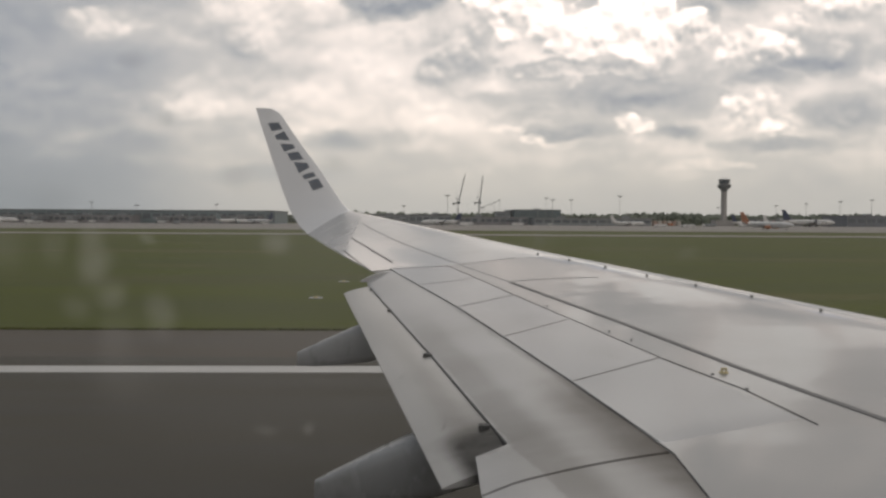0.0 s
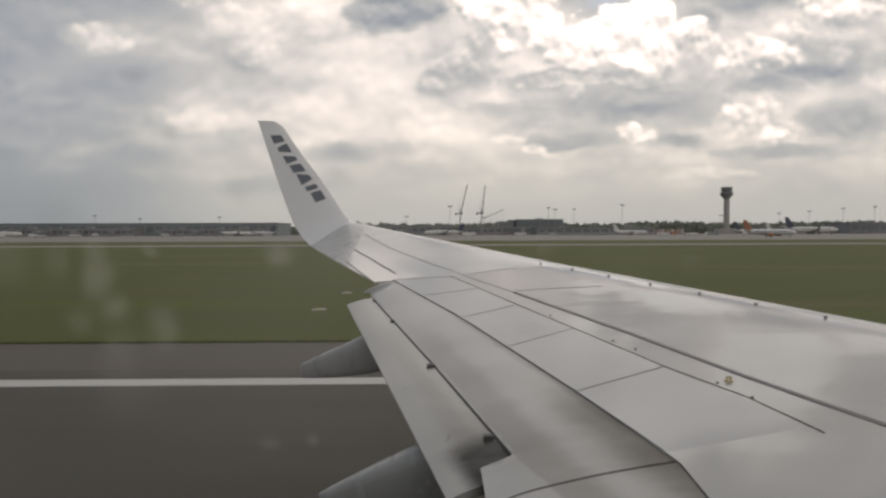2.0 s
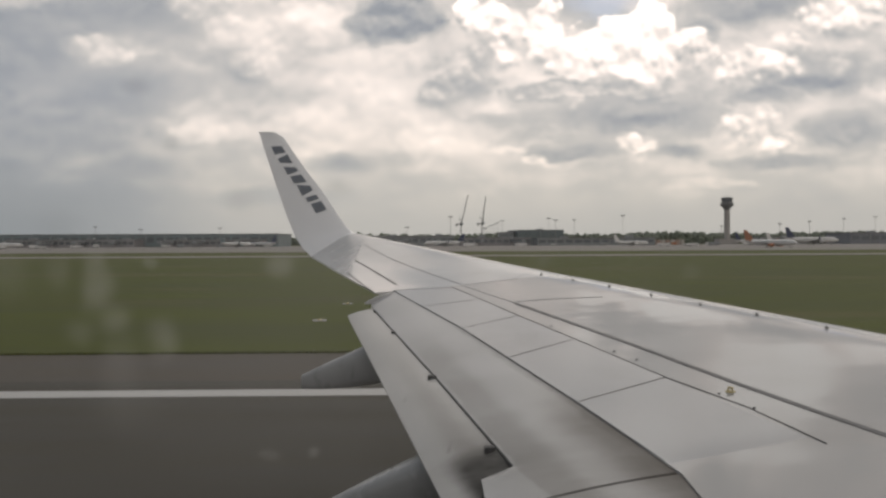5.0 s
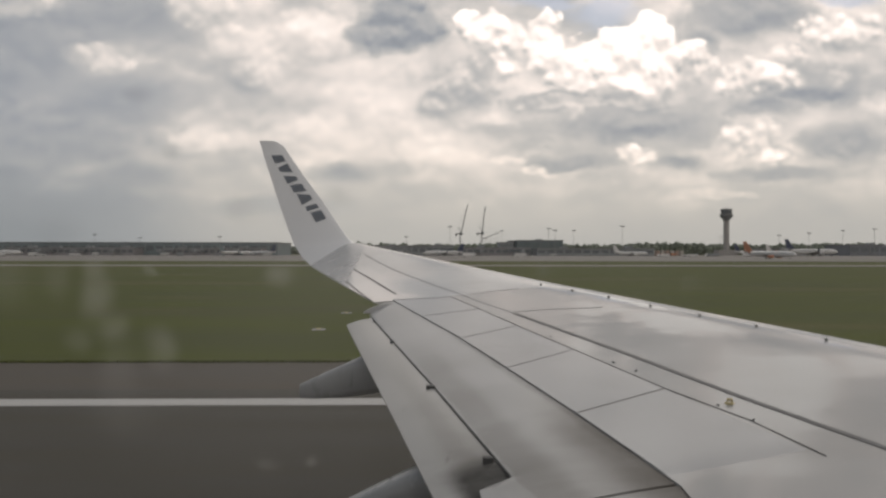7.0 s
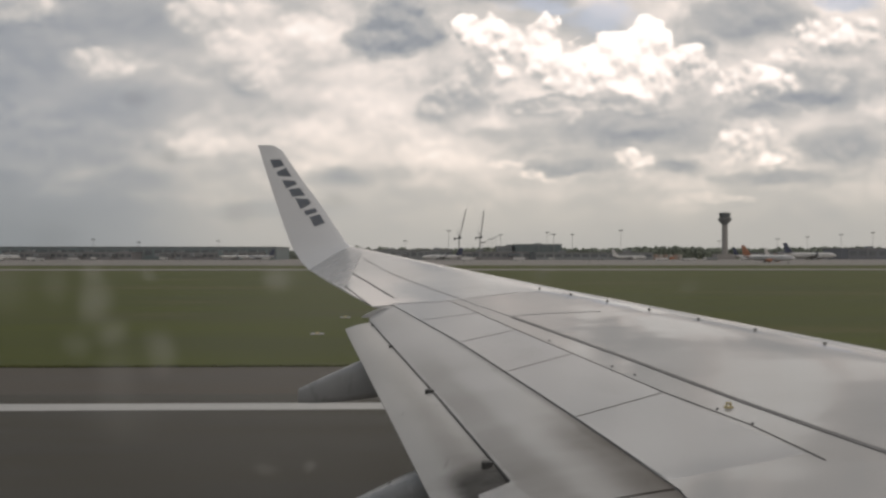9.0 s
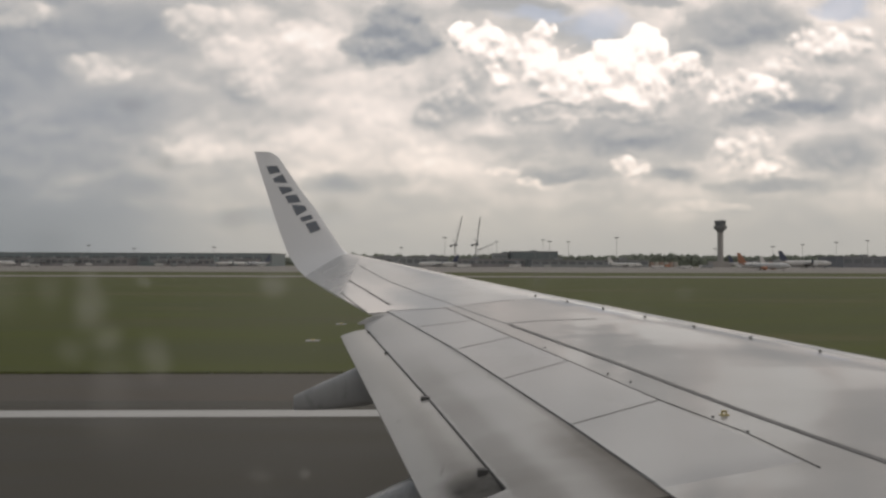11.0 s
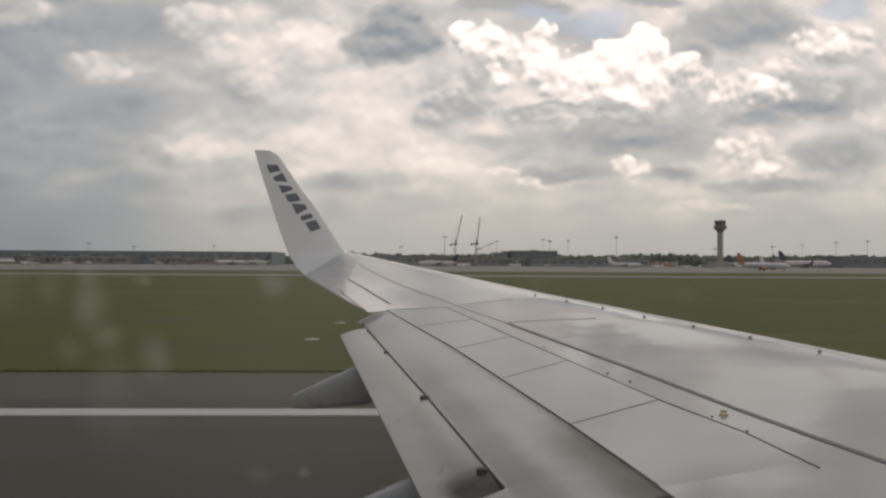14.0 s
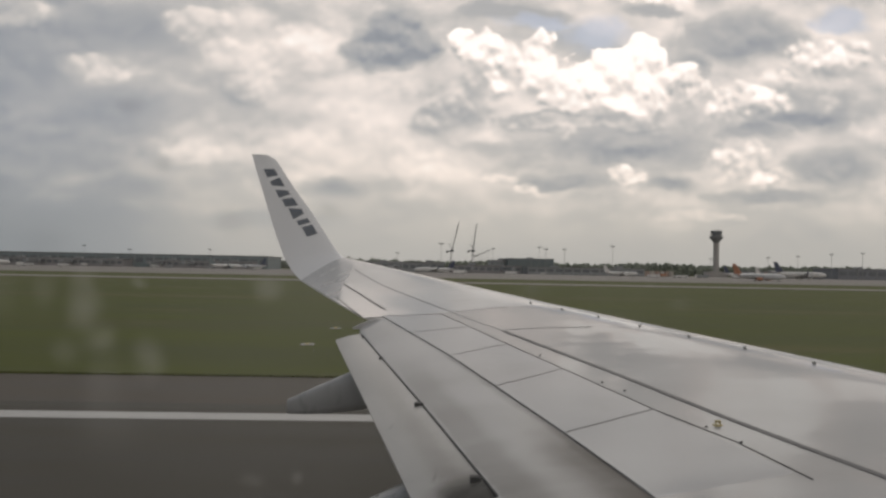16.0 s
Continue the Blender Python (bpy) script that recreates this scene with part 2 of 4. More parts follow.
# ---- materials ----
def surface(name, colour, rough=0.6, metal=0.0, spread=0.25, scale=3.0, fine=40.0, stretch=(1, 1, 1), bump=0.0, dirt=None, gloss=0.5, turn=0.0, vary=0.1, soot_shade=(), wave=0.0, specks=0.0, scratch=0.0):
    """A painted, metal or mineral surface: broad stains and fine grain in the colour, roughness and relief."""
    m = bpy.data.materials.new(name)
    m.use_nodes = True
    n = Nodes(m.node_tree)
    co = n.add("ShaderNodeTexCoord").outputs["Object"]
    if turn:
        rot = n.add("ShaderNodeMapping", Vector=co)
        rot.inputs["Rotation"].default_value = (0, 0, radians(turn))
        co = rot.outputs[0]
    co = n.scaled(co, stretch)
    a, b = n.noise(co, scale, 6.0, 0.6), n.noise(co, fine, 4.0, 0.6)
    lo, hi = [tuple(c * k for c in colour) for k in (1 - spread, 1 + spread)]
    col = n.mix(n.smooth(a, 0.3, 0.7), (*lo, 1), (*hi, 1))
    col = n.mix(n.math("MULTIPLY", n.smooth(b, 0.35, 0.75), spread * 0.8), col, (*[c * 0.55 for c in colour], 1))
    if dirt:
        shape = n.noise(n.scaled(co, (1, 1, 1)), dirt[1], 7.0, 0.65)
        col = n.mix(n.math("MULTIPLY", n.smooth(shape, 0.5, 0.75), dirt[2]), col, (*dirt[0], 1))
    # grease and soot, and shade painted at the rear flap's inner end, in bands along a sweeping hinge line: (x at y =
    # 0, slope, behind the line: none, full, full, none; along the span: none, full; strength, colour)
    matt = None
    for x0, slope, d0, d1, d2, d3, y0, y1, force, tint in soot_shade:
        px, py, pz = n.add("ShaderNodeSeparateXYZ", Vector=n.add("ShaderNodeTexCoord").outputs["Object"]).outputs
        d = n.math("SUBTRACT", n.math("ADD", n.math("MULTIPLY", py, slope), x0), px)
        d = n.math("ADD", d, n.math("MULTIPLY", n.math("SUBTRACT", n.noise(co, 2.2, 6.0, 0.6), 0.5), 0.12))
        smut_shade = n.math("MULTIPLY", n.math("MULTIPLY", n.smooth(d, d0, d1), n.smooth(d, d3, d2)), n.smooth(py, y0, y1))
        smut_shade = n.math("MULTIPLY", smut_shade, n.smooth(n.noise(co, 3.4, 7.0, 0.65), 0.22, 0.62, 0.75, 1.0))
        smut_shade = n.math("MULTIPLY", smut_shade, force)
        col = n.mix(smut_shade, col, (*tint, 1))
        matt = smut_shade if matt is None else n.math("SUBTRACT", n.math("ADD", matt, smut_shade), n.math("MULTIPLY", matt, smut_shade))
    if specks:
        dots = n.smooth(n.noise(n.scaled(co, (1, 1, 1)), 30.0, 3.0, 0.7), 0.66, 0.74)
        dots = n.math("MULTIPLY", dots, n.smooth(n.noise(co, 1.1, 3.0, 0.5), 0.45, 0.6))
        col = n.mix(n.math("MULTIPLY", dots, specks), col, (0.10, 0.095, 0.088, 1))
    if scratch:
        # scuffs and runs of dirt, drawn out along the span
        lines = n.smooth(n.noise(n.scaled(co, (11.0, 0.8, 1.0)), 3.0, 4.0, 0.6), 0.60, 0.70)
        lines = n.math("MULTIPLY", lines, n.smooth(n.noise(co, 1.7, 4.0, 0.6), 0.46, 0.60))
        col = n.mix(n.math("MULTIPLY", lines, scratch), col, (0.11, 0.10, 0.09, 1))
    bsdf = n.add("ShaderNodeBsdfPrincipled")
    n.put(bsdf.inputs["Base Color"], col)
    n.put(bsdf.inputs["Roughness"], n.smooth(a, 0.2, 0.8, max(rough - vary, 0.03), min(rough + vary, 1)))
    bsdf.inputs["Metallic"].default_value = metal
    bsdf.inputs["Specular IOR Level"].default_value = gloss
    if matt:
        # soot, grease and the painted shade take the gloss off the paint
        n.put(bsdf.inputs["Specular IOR Level"], n.smooth(matt, 0.0, 1.0, gloss, gloss * 0.12))
        n.put(bsdf.inputs["Roughness"], n.smooth(matt, 0.0, 1.0, rough, rough + 0.2))
    if wave:
        wv = n.add("ShaderNodeBump", Height=n.noise(n.scaled(co, (1.0, 0.6, 1.0)), 1.6, 2.0, 0.5))
        wv.inputs["Strength"].default_value = wave
        wv.inputs["Distance"].default_value = 0.05
        n.put(bsdf.inputs["Normal"], wv.outputs[0])
    if bump:
        bn = n.add("ShaderNodeBump", Height=b)
        bn.inputs["Strength"].default_value = bump
        bn.inputs["Distance"].default_value = 0.02
        n.put(bsdf.inputs["Normal"], bn.outputs[0])
    out = n.add("ShaderNodeOutputMaterial")
    n.put(out.inputs["Surface"], bsdf.outputs[0])
    return m


M = {
    "wing": surface("wing_grey_paint", (0.282, 0.283, 0.278), 0.07, 0.0, 0.05, 0.5, 9, (0.5, 1.4, 1), 0, ((0.2, 0.19, 0.175), 0.7, 0.22), turn=17, vary=0.03, wave=0.12, gloss=0.9, specks=0.25),
    # wing grey lightened: the sky's grazing sheen put into the colour
    "tip": surface("tip_paint_with_sheen", (0.48, 0.473, 0.46), 0.12, 0.0, 0.05, 0.5, 9, (0.5, 1.4, 1), 0, ((0.34, 0.33, 0.31), 0.7, 0.22), turn=17, vary=0.03, wave=0.12, gloss=0.8, specks=0.2),
    # darker grey that paints the shading of the curl below the winglet
    "root": surface("tip_shading_grey", (0.40, 0.40, 0.40), 0.25, 0.0, 0.05, 0.8, 12),
    "slat": surface("bare_metal_edge", (0.36, 0.36, 0.365), 0.08, 0.10, 0.05, 0.5, 9, (1, 1, 1), 0, ((0.3, 0.29, 0.28), 0.9, 0.3), vary=0.03, wave=0.12, gloss=0.9),
    "spoiler": surface("spoiler_grey_paint", (0.345, 0.348, 0.35), 0.15, 0.0, 0.04, 0.5, 12, (1, 1, 1), 0, ((0.22, 0.215, 0.21), 0.7, 0.25), vary=0.03, wave=0.08, specks=0.35, scratch=0.10),
    "flap": surface("flap_grey_paint", (0.405, 0.402, 0.398), 0.28, 0.0, 0.08, 0.6, 12, (0.6, 1.6, 1), 0, ((0.26, 0.24, 0.215), 1.1, 0.2), turn=15, vary=0.04, wave=0.15, gloss=0.35, specks=0.4, scratch=0.22,
                    soot_shade=[(2.233, -0.277, -0.2, 0.0, 0.50, 0.95, 5.2, 3.9, 0.42, (0.16, 0.148, 0.13)), (2.233, -0.277, -0.2, 0.0, 0.05, 0.38, 5.9, 4.1, 0.55, (0.15, 0.128, 0.102)), (2.233, -0.277, -0.2, 0.0, 0.06, 0.30, 5.2, 3.7, 0.45, (0.095, 0.083, 0.07)), (2.233, -0.277, -0.2, 0.0, 0.01, 0.07, 9.2, 7.0, 0.35, (0.1, 0.085, 0.07)), (1.412, -0.232, -0.3, -0.16, -0.03, 0.0, 7.5, 6.0, 0.35, (0.16, 0.145, 0.12))]),
    "aftflap": surface("rear_flap_grey_paint", (0.40, 0.39, 0.372), 0.32, 0.0, 0.08, 0.6, 12, (0.6, 1.6, 1), 0, ((0.2, 0.18, 0.155), 0.9, 0.5), turn=15, vary=0.04, wave=0.15, gloss=0.35, specks=0.55, scratch=0.55,
                       # last band: soot together with the inner end's shade, painted in dark
                       soot_shade=[(1.412, -0.232, 0.03, 0.13, 0.16, 0.28, 7.6, 5.4, 0.25, (0.12, 0.104, 0.084)), (1.412, -0.232, -0.2, -0.1, 0.06, 0.36, 5.4, 4.3, 0.38, (0.10, 0.09, 0.074)), (1.412, -0.232, -0.2, -0.1, 0.20, 0.34, 4.58, 4.28, 1.0, (0.045, 0.043, 0.04))]),
    "cranedark": surface("dark_crane_steel", (0.06, 0.065, 0.07), 0.5, 0.2, 0.1, 0.2, 2.0),
    "teal": surface("dark_teal_cladding", (0.17, 0.212, 0.22), 0.5, 0.1, 0.12, 0.03, 0.5),
    "bluecladding": surface("dark_blue_grey_cladding", (0.18, 0.19, 0.21), 0.5, 0.1, 0.12, 0.03, 0.5),
    "palepier": surface("pale_violet_grey_cladding", (0.255, 0.245, 0.25), 0.5, 0.1, 0.15, 0.05, 0.5),
    "salmon": surface("faded_red_brown_paint", (0.36, 0.27, 0.22), 0.7, 0.0, 0.1, 0.3, 3.0),
    "beige": surface("dull_beige_paint", (0.45, 0.42, 0.37), 0.7, 0.0, 0.1, 0.3, 3.0),
    "winglet": surface("white_gloss_paint", (0.70, 0.70, 0.705), 0.22, 0.0, 0.03, 1.2, 20),
    "letter": surface("dark_blue_grey_paint", (0.10, 0.115, 0.14), 0.4, 0.0, 0.05, 2.0, 20),
    "seal": surface("grey_sealant", (0.145, 0.143, 0.14), 0.7, 0.0, 0.2, 3.0, 30),
    "faintseal": surface("faint_grey_sealant", (0.175, 0.175, 0.175), 0.6, 0.0, 0.3, 3.0, 30),
    "gapdark": surface("dark_gap_metal", (0.035, 0.035, 0.035), 0.7, 0.0, 0.3, 5.0, 30),
    "fairing": surface("fairing_grey_paint", (0.27, 0.275, 0.275), 0.3, 0.0, 0.06, 1.6, 20, (2, 1, 1), 0, ((0.12, 0.118, 0.11), 1.8, 0.45), specks=0.3),
    "steel": surface("dull_steel", (0.25, 0.25, 0.24), 0.45, 0.8, 0.2, 4.0, 40),
    "yellow": surface("yellow_paint", (0.48, 0.4, 0.2), 0.5, 0.0, 0.15, 5.0, 40),
    "hull": surface("white_fuselage_paint", (0.75, 0.75, 0.76), 0.3, 0.0, 0.03, 0.8, 20),
    "rubber": surface("tyre_rubber", (0.025, 0.025, 0.025), 0.8, 0.0, 0.2, 6.0, 40),
    "asphalt": surface("runway_asphalt", (0.0425, 0.037, 0.0245), 0.85, 0.0, 0.16, 0.9, 14, (0.10, 1.0, 1), 0.15, ((0.035, 0.032, 0.030), 0.6, 0.45)),
    "shoulder": surface("shoulder_asphalt", (0.072, 0.060, 0.045), 0.88, 0.0, 0.14, 0.7, 14, (0.12, 1.0, 1), 0.15, ((0.055, 0.050, 0.045), 0.5, 0.4)),
    "paint": surface("worn_white_marking", (0.44, 0.43, 0.41), 0.7, 0.0, 0.08, 0.8, 14, (0.3, 1.6, 1), 0, ((0.2, 0.19, 0.18), 0.8, 0.35)),
    "yellowline": surface("worn_yellow_marking", (0.42, 0.31, 0.07), 0.7, 0.0, 0.1, 1.2, 16),
    "taxi": surface("taxiway_concrete", (0.22, 0.2, 0.175), 0.85, 0.0, 0.12, 0.02, 0.4, (0.2, 1, 1)),
    "grass": surface("mown_grass", (0.069, 0.080, 0.0135), 0.9, 0.0, 0.17, 0.16, 3.0, (0.22, 1.0, 1), 0.0, ((0.125, 0.104, 0.04), 0.07, 0.75), gloss=0.15),
    "concrete": surface("apron_concrete", (0.19, 0.172, 0.152), 0.85, 0.0, 0.10, 0.01, 0.3, (0.3, 1, 1)),
    "tower": surface("tower_concrete", (0.33, 0.315, 0.295), 0.8, 0.0, 0.08, 0.1, 1.0),
    "towerdark": surface("tower_dark_cladding", (0.17, 0.175, 0.175), 0.5, 0.1, 0.1, 0.2, 2.0),
    "glassfar": surface("dark_tinted_glass", (0.14, 0.155, 0.165), 0.12, 0.0, 0.1, 0.1, 1.0),
    "cladding": surface("grey_blue_cladding", (0.24, 0.255, 0.26), 0.5, 0.2, 0.1, 0.05, 0.6),
    "roofing": surface("grey_roof_sheet", (0.24, 0.245, 0.245), 0.55, 0.2, 0.1, 0.05, 0.6),
    "hangar": surface("dark_green_hangar_cladding", (0.125, 0.155, 0.16), 0.5, 0.2, 0.1, 0.08, 0.8),
    "brick": surface("red_brown_brickwork", (0.21, 0.085, 0.06), 0.85, 0.0, 0.12, 0.3, 3.0),
    "whitefar": surface("white_painted_metal", (0.62, 0.61, 0.59), 0.5, 0.0, 0.05, 0.2, 1.0),
    "bluefar": surface("dark_blue_paint", (0.035, 0.045, 0.09), 0.45, 0.0, 0.08, 0.2, 1.0),
    "orange": surface("orange_red_paint", (0.44, 0.19, 0.10), 0.5, 0.0, 0.08, 0.2, 1.0),
    "leaf": surface("dark_tree_leaves", (0.165, 0.185, 0.145), 0.9, 0.0, 0.3, 0.15, 1.2, gloss=0.1),
    "bark": surface("grey_brown_bark", (0.09, 0.07, 0.05), 0.9, 0.0, 0.2, 0.5, 4.0),
    "vehicle": surface("pale_vehicle_paint", (0.5, 0.5, 0.48), 0.4, 0.0, 0.05, 0.5, 3.0),
}


# ---- building helpers ----
def link_mesh(name, bm, material, smooth=True):
    bmesh.ops.recalc_face_normals(bm, faces=bm.faces)
    me = bpy.data.meshes.new(name)
    bm.to_mesh(me)
    bm.free()
    me.materials.append(M[material])
    if smooth:
        me.shade_smooth()
        me.set_sharp_from_angle(angle=radians(40))
    return new(name, me)


def part(name, bm, material, parent, label="", smooth=True):
    ob = link_mesh(name, bm, material, smooth)
    ob.parent = parent
    ob.matrix_parent_inverse = parent.matrix_world.inverted()
    if label:
        tagged(ob, label)
    return ob


def thing(name, at, label, category, group="", kind=""):
    ob = new(name)
    ob.matrix_world = pose(*at)
    return tagged(ob, label, category, group, kind)


def bm_box(x0, x1, y0, y1, z0, z1, bevel=0.0, bm=None):
    bm = bm or bmesh.new()
    vs = [bm.verts.new((x, y, z)) for x in (x0, x1) for y in (y0, y1) for z in (z0, z1)]
    for f in ((0, 1, 3, 2), (4, 6, 7, 5), (0, 4, 5, 1), (2, 3, 7, 6), (0, 2, 6, 4), (1, 5, 7, 3)):
        bm.faces.new([vs[i] for i in f])
    if bevel:
        bmesh.ops.bevel(bm, geom=bm.edges[:], offset=bevel, segments=2, affect="EDGES")
    return bm


def bm_loft(rings, closed=True, caps=True, bm=None):
    """Skin over rings of points, each ring with the same number of points."""
    bm = bm or bmesh.new()
    rows = [[bm.verts.new(p) for p in r] for r in rings]
    k = len(rows[0])
    for a, b in zip(rows, rows[1:]):
        for i in range(k if closed else k - 1):
            j = (i + 1) % k
            bm.faces.new((a[i], a[j], b[j], b[i]))
    if caps and closed:
        bm.faces.new(rows[0][::-1])
        bm.faces.new(rows[-1])
    return bm


def bm_tube(p, q, r0, r1=None, sides=8, bm=None):
    p, q = Vector(p), Vector(q)
    r1 = r0 if r1 is None else r1
    t = (q - p).to_track_quat("Z", "Y").to_matrix()
    rings = [[c + t @ Vector((math.cos(a) * r, math.sin(a) * r, 0)) for a in (2 * math.pi * i / sides for i in range(sides))] for c, r in ((p, r0), (q, r1))]
    return bm_loft(rings, bm=bm)


def bm_spin(profile, sides=16, centre=(0, 0), bm=None):
    """A turned form: profile of (radius, height)."""
    return bm_loft([[(centre[0] + r * math.cos(2 * math.pi * i / sides), centre[1] + r * math.sin(2 * math.pi * i / sides), z) for i in range(sides)] for r, z in profile], bm=bm)


# ---- the ground ----
def sheet(name, x0, x1, y0, y1, z, material, label, category, nx=1, ny=1):
    bm = bmesh.new()
    g = [[bm.verts.new((x0 + (x1 - x0) * i / nx, y0 + (y1 - y0) * j / ny, z)) for j in range(ny + 1)] for i in range(nx + 1)]
    for i in range(nx):
        for j in range(ny):
            bm.faces.new((g[i][j], g[i + 1][j], g[i + 1][j + 1], g[i][j + 1]))
    return tagged(link_mesh(name, bm, material, False), label, category, kind="structure")


def slab(name, x0, x1, y0, y1, z0, z1, material, label, category):
    return tagged(link_mesh(name, bm_box(x0, x1, y0, y1, z0, z1), material, False), label, category, kind="structure")


sheet("ground", -4400, 4400, -4400, 4400, 0.0, "grass", "mown airfield grass reaching to the horizon", "grass", 8, 8)
slab("runway", -1500, 1500, -25.4, 21.9, -0.3, 0.030, "asphalt", "dark streaked asphalt runway under the aeroplane", "runway")
slab("pavement", -1500, 1500, 21.9, 27.3, -0.3, 0.026, "shoulder", "lighter brown asphalt runway shoulder beside the grass", "runway shoulder")
slab("runway_edge_line", -1500, 1500, 19.62, 20.50, 0.030, 0.036, "paint", "worn white painted runway edge line", "marking")
slab("taxiway", -1600, 1600, 214, 236, -0.3, 0.05, "taxi", "pale concrete taxiway between two strips of grass", "taxiway")
slab("apron", -1600, 1600, 330, 1040, -0.3, 0.06, "concrete", "wide pale concrete apron before the terminals", "apron")
for x0 in (46, 96):
    slab("runway_block_marking", x0, x0 + 32, 13.4, 17.8, 0.030, 0.036, "paint", "broad worn white block painted on the runway", "marking")



# ragged grass edge beside the shoulder, and the turn-off farther along
def grass_verge(y, x0, x1, n, name_label):
    r = random.Random(11)
    bm = bmesh.new()
    rings = []
    for i in range(n):
        x = x0 + (x1 - x0) * i / (n - 1)
        h = r.uniform(0.04, 0.11)
        w = r.uniform(-0.10, 0.06)
        rings.append([(x, y + w, 0.0), (x + r.uniform(-0.02, 0.02), y + w + 0.03, h), (x, y + 0.25 + r.uniform(0, 0.2), h * 0.6), (x, y + 0.7, 0.0)])
    bm_loft(rings, closed=False, bm=bm)
    tagged(link_mesh("grass_verge", bm, "grass", False), name_label, "grass", kind="stuff")


grass_verge(27.25, -22, 22, 2600, "ragged grass edge along the runway shoulder")
bm = bmesh.new()
edge_a = [(170 - 55 * (1 - s) ** 3 + 40 * s, 27.0 + 187 * s) for s in (i / 24 for i in range(25))]
edge_b = [(205 + 60 * (1 - s) ** 3 + 45 * s + 30 * s ** 4, 27.0 + 187 * s) for s in (i / 24 for i in range(25))]
bm_loft([[(a[0], a[1], 0.0), (b[0], b[1], 0.0), (b[0], b[1], 0.024), (a[0], a[1], 0.024)] for a, b in zip(edge_a, edge_b)], bm=bm)
tagged(link_mesh("taxiway", bm, "shoulder", False), "curved asphalt turn-off from the runway to the taxiway", "taxiway", kind="structure")
bm = bmesh.new()
mids = [((a[0] + b[0]) / 2, a[1]) for a, b in zip(edge_a, edge_b)]
bm_loft([[(x - 0.15, y, 0.024), (x + 0.15, y, 0.024), (x + 0.15, y, 0.030), (x - 0.15, y, 0.030)] for x, y in mids], bm=bm)
tagged(link_mesh("taxiway_centre_line", bm, "yellowline", False), "yellow painted line along the turn-off", "marking", kind="structure")


def ground_light(x, y):
    """A flush marker light on its square concrete base in the grass."""
    g = thing("edge_marker_light", (x, y, 0.0), "low pale marker light on a concrete base in the grass", "marker light", "marker lights")
    part("base", bm_box(x - 0.34, x + 0.34, y - 0.34, y + 0.34, -0.1, 0.025, 0.01), "palepier", g, "pale concrete base")
    part("lamp", bm_spin([(0.12, 0.025), (0.11, 0.06), (0.07, 0.09), (0.0, 0.095)], 10, (x, y)), "yellow", g, "small yellowish lamp housing")


for x, y in ((-5.6, 39.0), (-5.3, 49.5)):
    ground_light(x, y)


# ---- the aeroplane: X forward, Y outboard ----
def sheet_z(y):
    return 2.47 + 0.1 * y + 0.001 * max(0.0, y - 8) ** 2


def lead_x(y):
    return float(np.interp(y, [0, 6.41, 9.62, 15.2], [7.38, 3.66, 1.74, -1.33]))


FLAP_END = 9.12


def trail_x(y):
    if y > FLAP_END + 0.001:
        return -0.66 - 0.278 * (y - 9.16)
    return float(np.interp(y, [3.67, 4.757, 5.884, 6.961, 9.12], [1.211, 0.928, 0.609, 0.302, -0.430]))


U_KNOTS, B_KNOTS = [0, 0.012, 0.04, 0.09, 0.18, 0.35, 0.55, 0.75, 1], [-0.05, 0.045, 0.105, 0.142, 0.162, 0.145, 0.088, 0.035, 0.0]


def skin_z(x, y):
    """Height of the wing's upper skin over the plan."""
    a, b = lead_x(y), trail_x(y)
    u = min(max((a - x) / (a - b), 0), 1.4)
    twist = -0.03 - 0.055 * (y - 9.16) if y > FLAP_END + 0.001 else 0.0
    bump = float(np.interp(u, U_KNOTS, B_KNOTS)) * (0.55 + 0.45 * min(1, (a - b) / 2.4))
    return sheet_z(y) + bump + twist * u ** 1.6


def bm_skin(y0, y1, u0, u1, ny, us, depth, bm=None, close=True):
    """Upper skin between two stations and two fractions of the chord, with a lower side below it."""
    rings = []
    for i in range(ny + 1):
        y = y0 + (y1 - y0) * i / ny
        a, b = lead_x(y), trail_x(y)
        top = [(a + (b - a) * (u0 + (u1 - u0) * s), y) for s in us]
        ring = [(x, yy, skin_z(x, yy)) for x, yy in top]
        low = []
        for s, (x, yy, z) in zip(us, ring):
            u = u0 + (u1 - u0) * s
            low.append((x, yy, z - 0.015 - depth(u) * (a - b)))
        rings.append(ring + low[::-1])
    return bm_loft(rings, bm=bm)


def bm_ribbon(points, width, lift=0.002, thick=0.004, steps=10, bm=None):
    """A thin strip that follows the skin along a line of the plan."""
    bm = bm or bmesh.new()
    line = []
    for (xa, ya), (xb, yb) in zip(points, points[1:]):
        line += [Vector((xa + (xb - xa) * i / steps, ya + (yb - ya) * i / steps)) for i in range(steps)]
    line.append(Vector(points[-1]))
    rings = []
    for i, p in enumerate(line):
        d = (line[min(i + 1, len(line) - 1)] - line[max(i - 1, 0)]).normalized()
        s = Vector((-d.y, d.x)) * width / 2
        l, r = p + s, p - s
        zl, zr = skin_z(l.x, l.y) + lift, skin_z(r.x, r.y) + lift
        rings.append([(l.x, l.y, zl), (r.x, r.y, zr), (r.x, r.y, zr + thick), (l.x, l.y, zl + thick)])
    return bm_loft(rings, bm=bm)


